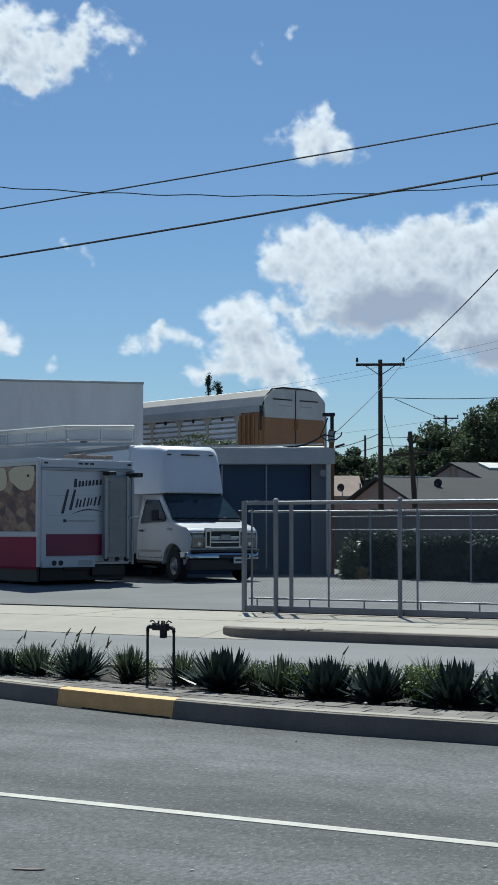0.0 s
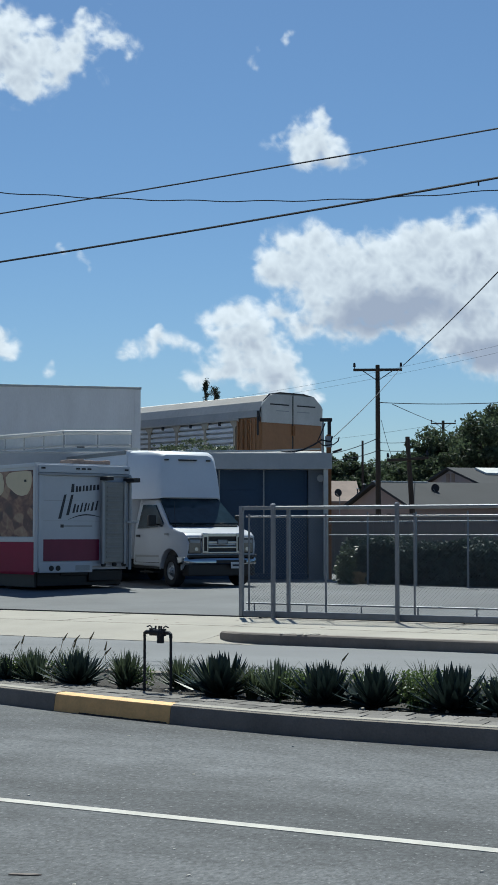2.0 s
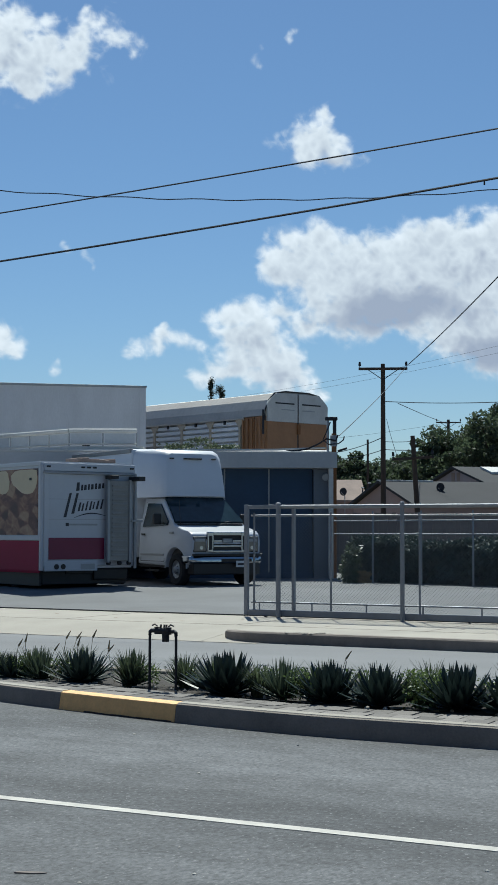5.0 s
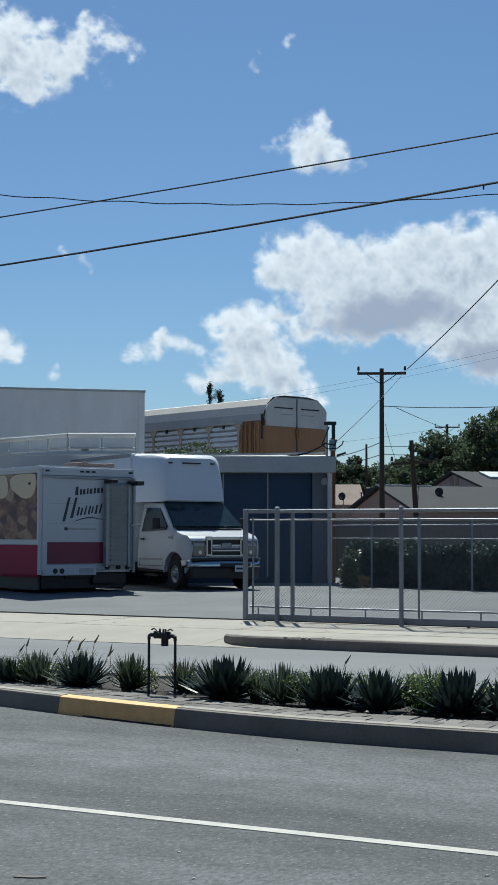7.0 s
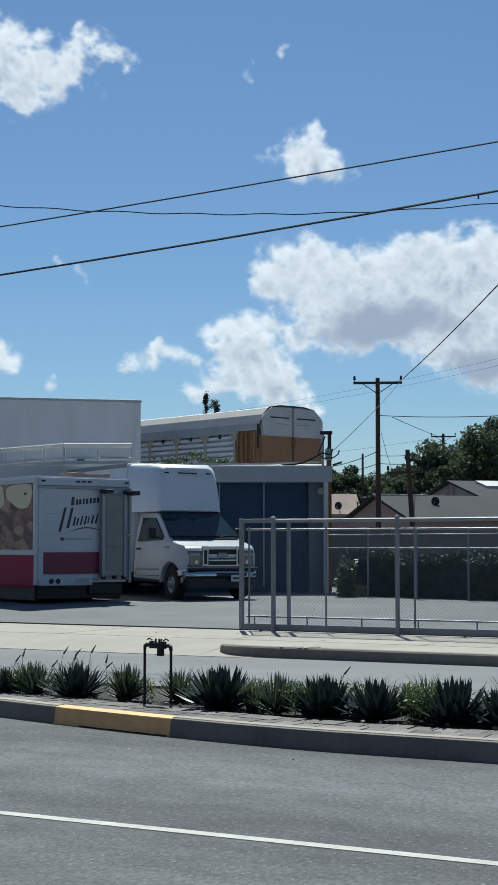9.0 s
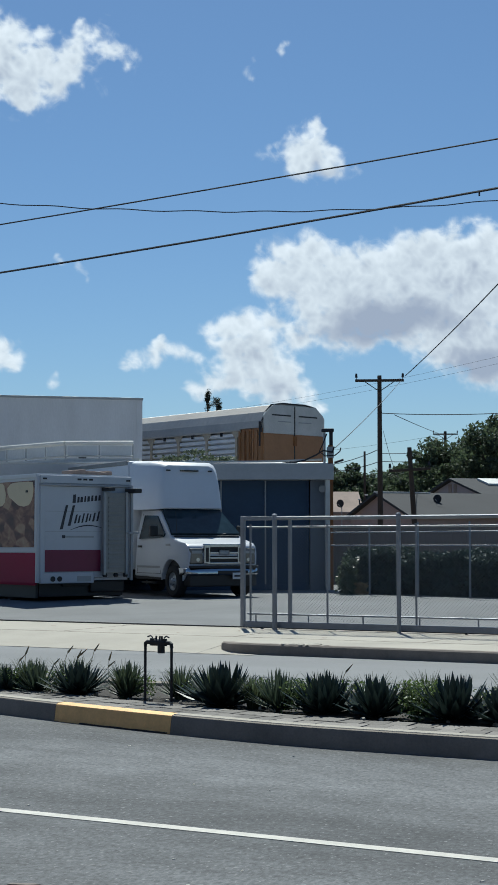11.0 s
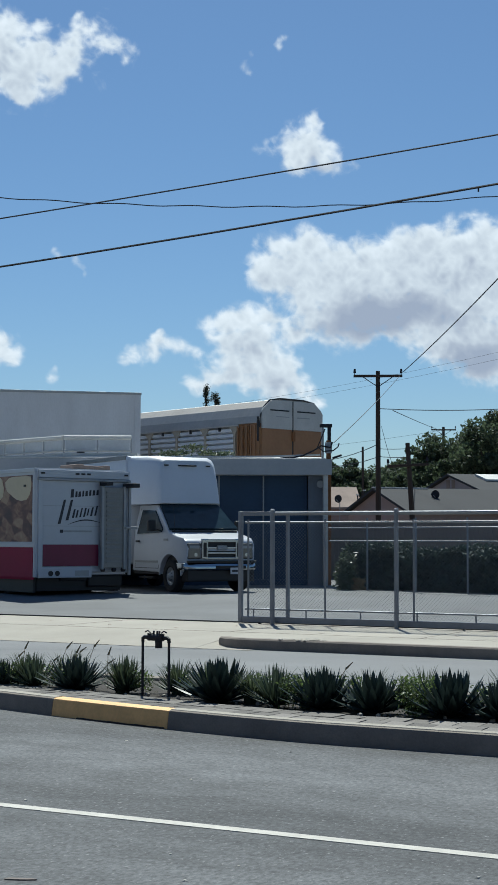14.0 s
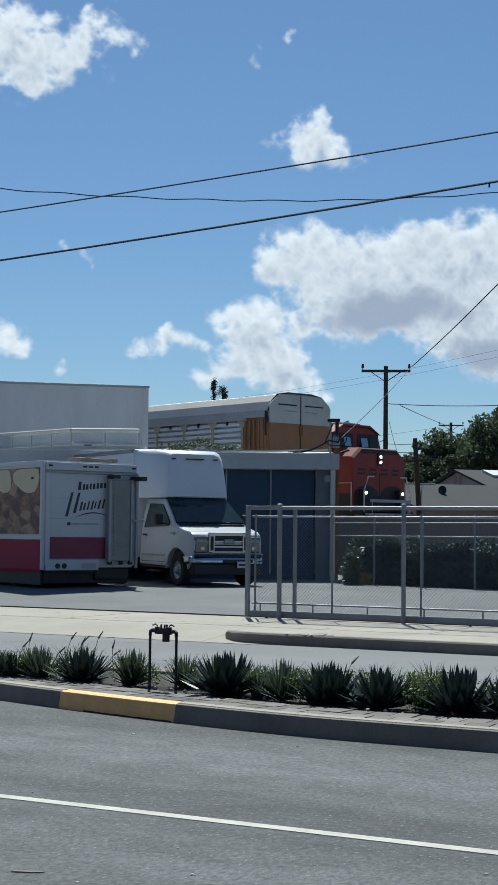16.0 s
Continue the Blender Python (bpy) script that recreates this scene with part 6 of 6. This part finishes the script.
def gable_house(label, c, deg, w, d, h, rise, wall_m, roof_m, gable_front=True, vents=True):
    """Local x across the gable, y back."""
    o = thing("house", basis(c.x, c.y, 0, deg), label, "house", group="houses beyond the railway")
    part("wall", pr([(-w / 2, 0), (w / 2, 0), (w / 2, h), (0, h + rise), (-w / 2, h)], 'y', 0, 0.25), wall_m, o)
    part("wall", pr([(-w / 2, 0), (w / 2, 0), (w / 2, h), (0, h + rise), (-w / 2, h)], 'y', d - 0.25, d), wall_m, o)
    part("wall", bx(-w / 2, 0.252, 0, -w / 2 + 0.25, d - 0.252, h), wall_m, o)
    part("wall", bx(w / 2 - 0.25, 0.252, 0, w / 2, d - 0.252, h), wall_m, o)
    ov = 0.35
    sl = rise / (w / 2)
    for s in (-1, 1):
        r = part("roof", pr([(0, h + rise + 0.02), (s * (w / 2 + ov), h - ov * sl + 0.02), (s * (w / 2 + ov), h - ov * sl + 0.16), (0, h + rise + 0.16)], 'y', -0.3, d + 0.3), roof_m, o)
    if vents:
        for s in (-1, 1):
            part("gable_vent", bx(s * 0.33 - 0.2, -0.03, h + rise * 0.30, s * 0.33 + 0.2, 0.0, h + rise * 0.30 + 0.55), M_SHINGLE, o)
    return o


def build_houses():
    c = from_eye(803, 819, 96)
    h, rise, w = c.z - 1.28, 1.12, 8.0
    o = gable_house("grey-roofed house with a pinkish gable facing the railway", Vector((c.x, c.y, 0)), -40, w, 16, h, rise, M_GABLE, M_HOUSEGREY)
    def plane(x):
        return h + rise + 0.16 - x * rise / (w / 2)
    part("roof_light", pr([(0.5, plane(0.5) + 0.02), (1.9, plane(1.9) + 0.02), (1.9, plane(1.9) + 0.14), (0.5, plane(0.5) + 0.14)], 'y', 1.5, 4.6), M_WHITEDIRTY, o, "bright white roof light")
    c = from_eye(673, 844, 82)
    h, rise, w = c.z - 1.36, 1.20, 7.2
    o = gable_house("long low grey-roofed house with a pink gable end", Vector((c.x, c.y, 0)), -40, w, 22, h, rise, M_HOUSEPINK, M_HOUSEGREY, vents=False)
    # Pale strip along part of the ridge: its sunlit line put into colour.
    part("ridge_glint", bx(-0.12, -0.3, h + rise + 0.12, 0.12, 3.1, h + rise + 0.20, bev=0.02), M_WHITEDIRTY, o, "pale ridge strip standing for the sunlit edge")
    c = from_eye(628, 880, 98)
    o = gable_house("pink stucco house with a brown shingle roof", Vector((c.x, c.y, 0)), 120, 6.0, 6.0, 3.6, 1.25, M_HOUSEPINK, M_SHINGLE, vents=False)
    # satellite dishes
    for px, py, dd, r, nm in ((606, 864, 90, 0.24, "grey"), (778, 856, 81.6, 0.24, "dark")):
        c = from_eye(px, py, dd)
        s = thing("satellite_dish", Matrix.Translation(c), nm + " satellite dish on a roof", "satellite dish", group="satellite dishes")
        bm = bmesh.new()
        rings = [[(r * k * math.cos(a), -0.18 * k * k - 0.02, r * k * math.sin(a)) for a in [2 * math.pi * i / 18 for i in range(18)]] for k in (0.05, 0.4, 0.75, 1.0, 0.97)]
        loft(bm, rings)
        part("dish", bm, M_CABLE, s, smooth=True)
        part("dish_arm", rd((0, -0.05, -r), (0, -0.5, -0.05), 0.02, 6), M_GREYTRIM, s)
        part("dish_mast", rd((0, 0.03, -3.4 if px < 700 else -0.9), (0, 0.03, 0.0), 0.03, 6), M_GREYTRIM, s)
    # roof vents on the brown roof
    for px, py in ((638, 858), (650, 850)):
        c = from_eye(px, py, 96)
        v = thing("roof_vent", Matrix.Translation(c + Vector((0, 0, -1.0))), "small pale metal roof vent", "roof vent", group="roof vents")
        part("vent_pipe", rd((0, 0, 0), (0, 0, 1.0), 0.05, 8), M_HOUSEGREY, v)
        part("vent_cap", bx(-0.09, -0.09, 1.0, 0.09, 0.09, 1.08, bev=0.03), M_WHITEDIRTY, v)


def tree(label, base, h, w, clumps, seed, leaf=0.22, m=None, n=150, crown_from=0.35):
    rng = np.random.default_rng(seed)
    t = thing("tree", Matrix.Translation(base), label, "tree", group="trees beyond the railway")
    part("trunk", rd((0, 0, 0), (0.2, 0, h * 0.6), 0.28, 10, 0.14), M_BARK, t)
    pts = []
    for i in range(clumps):
        a = rng.uniform(0, 2 * math.pi)
        k = math.sqrt(rng.uniform(0.02, 1))
        z = h * (crown_from + (1 - crown_from) * rng.uniform(0.05, 1) ** 0.8 * (1 - 0.45 * k * k)) - 0.12 * w
        c = np.array([w / 2 * k * math.cos(a), w / 2 * k * math.sin(a), z])
        r = rng.uniform(0.5, 1.0) * w / 5.2
        q = rng.normal(size=(n, 3))
        q /= np.linalg.norm(q, axis=1)[:, None]
        q *= rng.uniform(0.35, 1.0, n)[:, None] ** 0.6 * np.array([r, r, r * 0.7])
        pts.append(c + q)
        if i % 3 == 0:
            s = Vector((0.15, 0, h * rng.uniform(0.3, 0.55)))
            part("limb", rd(s, Vector(c), 0.09, 6, 0.03), M_BARK, t)
    leaf_stuff("crown", np.concatenate(pts), leaf, m or M_TREE, t, seed)
    return t


def build_trees():
    for i, (px, dd, top, w, cl) in enumerate(((768, 120, 738, 6.0, 56), (812, 118, 732, 6.4, 60), (868, 112, 700, 6.5, 60), (905, 116, 690, 8, 66), (742, 125, 758, 5.0, 44), (840, 125, 742, 6.2, 52), (616, 122, 788, 5.2, 80), (592, 126, 784, 5.6, 80), (570, 118, 785, 4.6, 50), (690, 135, 794, 6.5, 80), (655, 140, 800, 6.4, 80), (722, 138, 784, 6.0, 80), (632, 138, 800, 5.5, 70), (790, 130, 745, 6.4, 66))):
        c = from_eye(px, top, dd)
        tree("dense dark green broadleaf tree beyond the houses", (c.x, c.y, -0.05), c.z + 0.3, w, cl, 100 + i, 0.14, None, 260, 0.30)
    # two ragged narrow trees behind the railcar
    for px, dd, top, low, half, lab, seed in ((369, 110, 663, 712, 0.20, "tall ragged columnar tree with a bare tip behind the railcar", 3), (385, 114, 677, 712, 0.36, "thin ragged tree with a forked crown behind the railcar", 5)):
        c, f = from_eye(px, top, dd), from_eye(px, low, dd)
        p = thing("tree", Matrix.Translation((c.x, c.y, -0.05)), lab, "tree", group="ragged trees behind the railcar")
        part("trunk", rd((0, 0, 0), (0, 0, c.z - 0.1), 0.16, 8, 0.05), M_BARK, p)
        rng = np.random.default_rng(seed)
        pts = []
        for k in range(26):
            u = rng.uniform(0, 1)
            r = half * (0.5 + 0.6 * u if half < 0.3 else 1.2 - 0.5 * abs(u - 0.45))
            a = rng.uniform(0, 6.28)
            q = np.array([r * rng.uniform(0.2, 1.0) * math.cos(a), r * rng.uniform(0.2, 1.0) * math.sin(a), c.z - 0.05 - u * (c.z - f.z)])
            pts.append(q + rng.normal(size=(55, 3)) * np.array([0.09, 0.09, 0.12]))
            part("limb", rd((0, 0, q[2] - 0.25), tuple(q), 0.03, 5, 0.012), M_BARK, p)
        leaf_stuff("crown", np.concatenate(pts), 0.05, M_PALM, p, seed)
    # leafy vine over the garage roof, before the railcar
    rng = np.random.default_rng(77)
    c = from_eye(355, 786, 44)
    pts = []
    for k in range(9):
        q = rng.normal(size=(70, 3)) * np.array([0.15, 0.12, 0.04])
        pts.append(q + np.array([(k - 4) * 0.22, 0, 0.0 + (0.22 if k in (3, 4) else 0.06 * rng.random())]))
    ob = leaf_stuff("vine", np.concatenate(pts), 0.05, M_SOTOL, seed=9)
    ob.matrix_basis = basis(c.x, c.y, c.z - 0.02, 27.9)
    tagged(ob, "low grey-green vine growing on a garage roof", "vine")


def build_litter():
    l = bmesh.new()
    prism(l, [(-0.075, -0.012), (0.02, -0.018), (0.08, -0.004), (0.05, 0.012), (-0.06, 0.014)], "z", 0, 0.004)
    ob = part("litter_strip", l, M_FENCEWOOD)
    c = from_eye(50, 1540, 1.57 * 2650 / (1540 - 936))
    ob.matrix_basis = pose(c.x, c.y, 0.002, 0, 0, 22)
    tagged(ob, "dark scrap of rubber lying on the asphalt", "litter")
    rng = random.Random(12)
    for i in range(26):
        x, y = rng.uniform(-8, -1.5), rng.uniform(5.4, 10.2)
        bm = bmesh.new()
        bmesh.ops.create_icosphere(bm, subdivisions=1, radius=rng.uniform(0.004, 0.010))
        ob = part("gravel_chip", bm, M_WHITELINE)
        ob.matrix_basis = pose(x, y, 0.002, rng.uniform(0, 90), 0, rng.uniform(0, 90)) @ Matrix.Diagonal((1.6, 1, 0.6, 1))
        tagged(ob, "pale stone chip lying on the asphalt", "gravel", group="stone chips on the road")
    # dry leaves and scraps on the sidewalk
    for x, y in ((-12.9, 21.2), (-12.2, 20.7), (-13.6, 20.9), (-11.6, 21.6), (-9.6, 20.6), (-15.2, 21.5), (-7.6, 21.0), (-8.4, 22.2), (-10.2, 22.3), (-14.1, 22.0)):
        bm = bmesh.new()
        q = [bm.verts.new((0.05 * math.cos(k), 0.022 * math.sin(k), 0.004 * math.cos(2 * k) + 0.006)) for k in [2 * math.pi * i / 8 for i in range(8)]]
        bm.faces.new(q)
        ob = part("dry_leaf", bm, M_SHINGLE)
        ob.matrix_basis = pose(x, y, 0.152, 0, 0, rng.uniform(0, 180))
        tagged(ob, "curled brown dry leaf on the sidewalk", "leaf", group="dry leaves on the sidewalk")
    # crumbled concrete on the far kerb
    for i in range(16):
        bm = bmesh.new()
        bmesh.ops.create_icosphere(bm, subdivisions=1, radius=rng.uniform(0.02, 0.055))
        for v in bm.verts:
            v.co *= rng.uniform(0.7, 1.25)
        ob = part("concrete_chunk", bm, M_CONCRETE)
        ob.matrix_basis = pose(rng.uniform(-9.65, -8.85), rng.uniform(19.0, 19.2), 0.153, 0, 0, rng.uniform(0, 180)) @ Matrix.Diagonal((1.8, 1, 0.28, 1))
        tagged(ob, "crumbled piece of concrete on a broken kerb edge", "rubble", group="rubble on the kerb")


build_hedge()
build_back_fences()
build_houses()
build_trees()
build_litter()


def build_pavers():
    """The brick course behind the kerb, laid across it."""
    b = thing("brick_edging", pose(0, 0, 0), "weathered grey-brown brick edging between kerb and planting", "brick edging", kind="structure")
    me = None
    rng = random.Random(21)
    for row in (0, 1):
        x = -10.4
        while x < -2.2:
            if me is None:
                ob = part("brick", bx(-0.096, -0.20, -0.05, 0.096, 0.20, 0.0, bev=0.006), M_BRICK, b)
                me = ob.data
            else:
                ob = shared("brick", me, b, pose(0, 0, 0))
            y = kerb_y(x) + 0.155 + 0.125 + 0.245 * row
            slope = math.degrees(math.atan2(kerb_y(x + 0.1) - kerb_y(x - 0.1), 0.2))
            ob.matrix_basis = pose(x + 0.1 * row, y, 0.149 + rng.uniform(-0.003, 0.003), rng.uniform(-1, 1), rng.uniform(-1, 1), slope + rng.uniform(-1, 1)) @ Matrix.Diagonal((1, 0.6, 1, 1))
            x += 0.2


build_pavers()


# ---- what moves: the locomotive and the drifting clouds ----
def motions():
    rows = []
    for t in (0.0, 4.0, 8.0, 12.0, 15.0, 15.5, 16.0):
        p = LOCO_STOP - ALONG * LOCO_SPEED * (16.0 - t)
        rows.append((t, basis(p.x, p.y, RAIL_Z, TRACK_DEG)))
    walk(LOCO, rows)
    # stalks bend in the wind
    gusts = ((0.0, 0), (1.5, 3), (3.5, 1), (5.0, -1), (7.0, 2), (9.0, 5), (11.0, 9), (12.5, 14), (14.5, 13), (16.0, 9))
    for ob, x, lean, own in STALKS:
        walk(ob, [(t, Matrix.Translation((x, 12.25, 0.12)) @ pose(0, 0, 0, 0, lean + g * (1 + 0.1 * own) + 1.5 * math.sin(t * 1.7 + own * 2), 0)) for t, g in gusts])
    for ob, (dx, dy) in CLOUDS:
        walk(ob, [(t, AHEAD @ Matrix.Translation((dx * CLOUD_UNIT * t / 16, dy * CLOUD_UNIT * t / 16, 0))) for t in (0.0, 8.0, 16.0)])


motions()
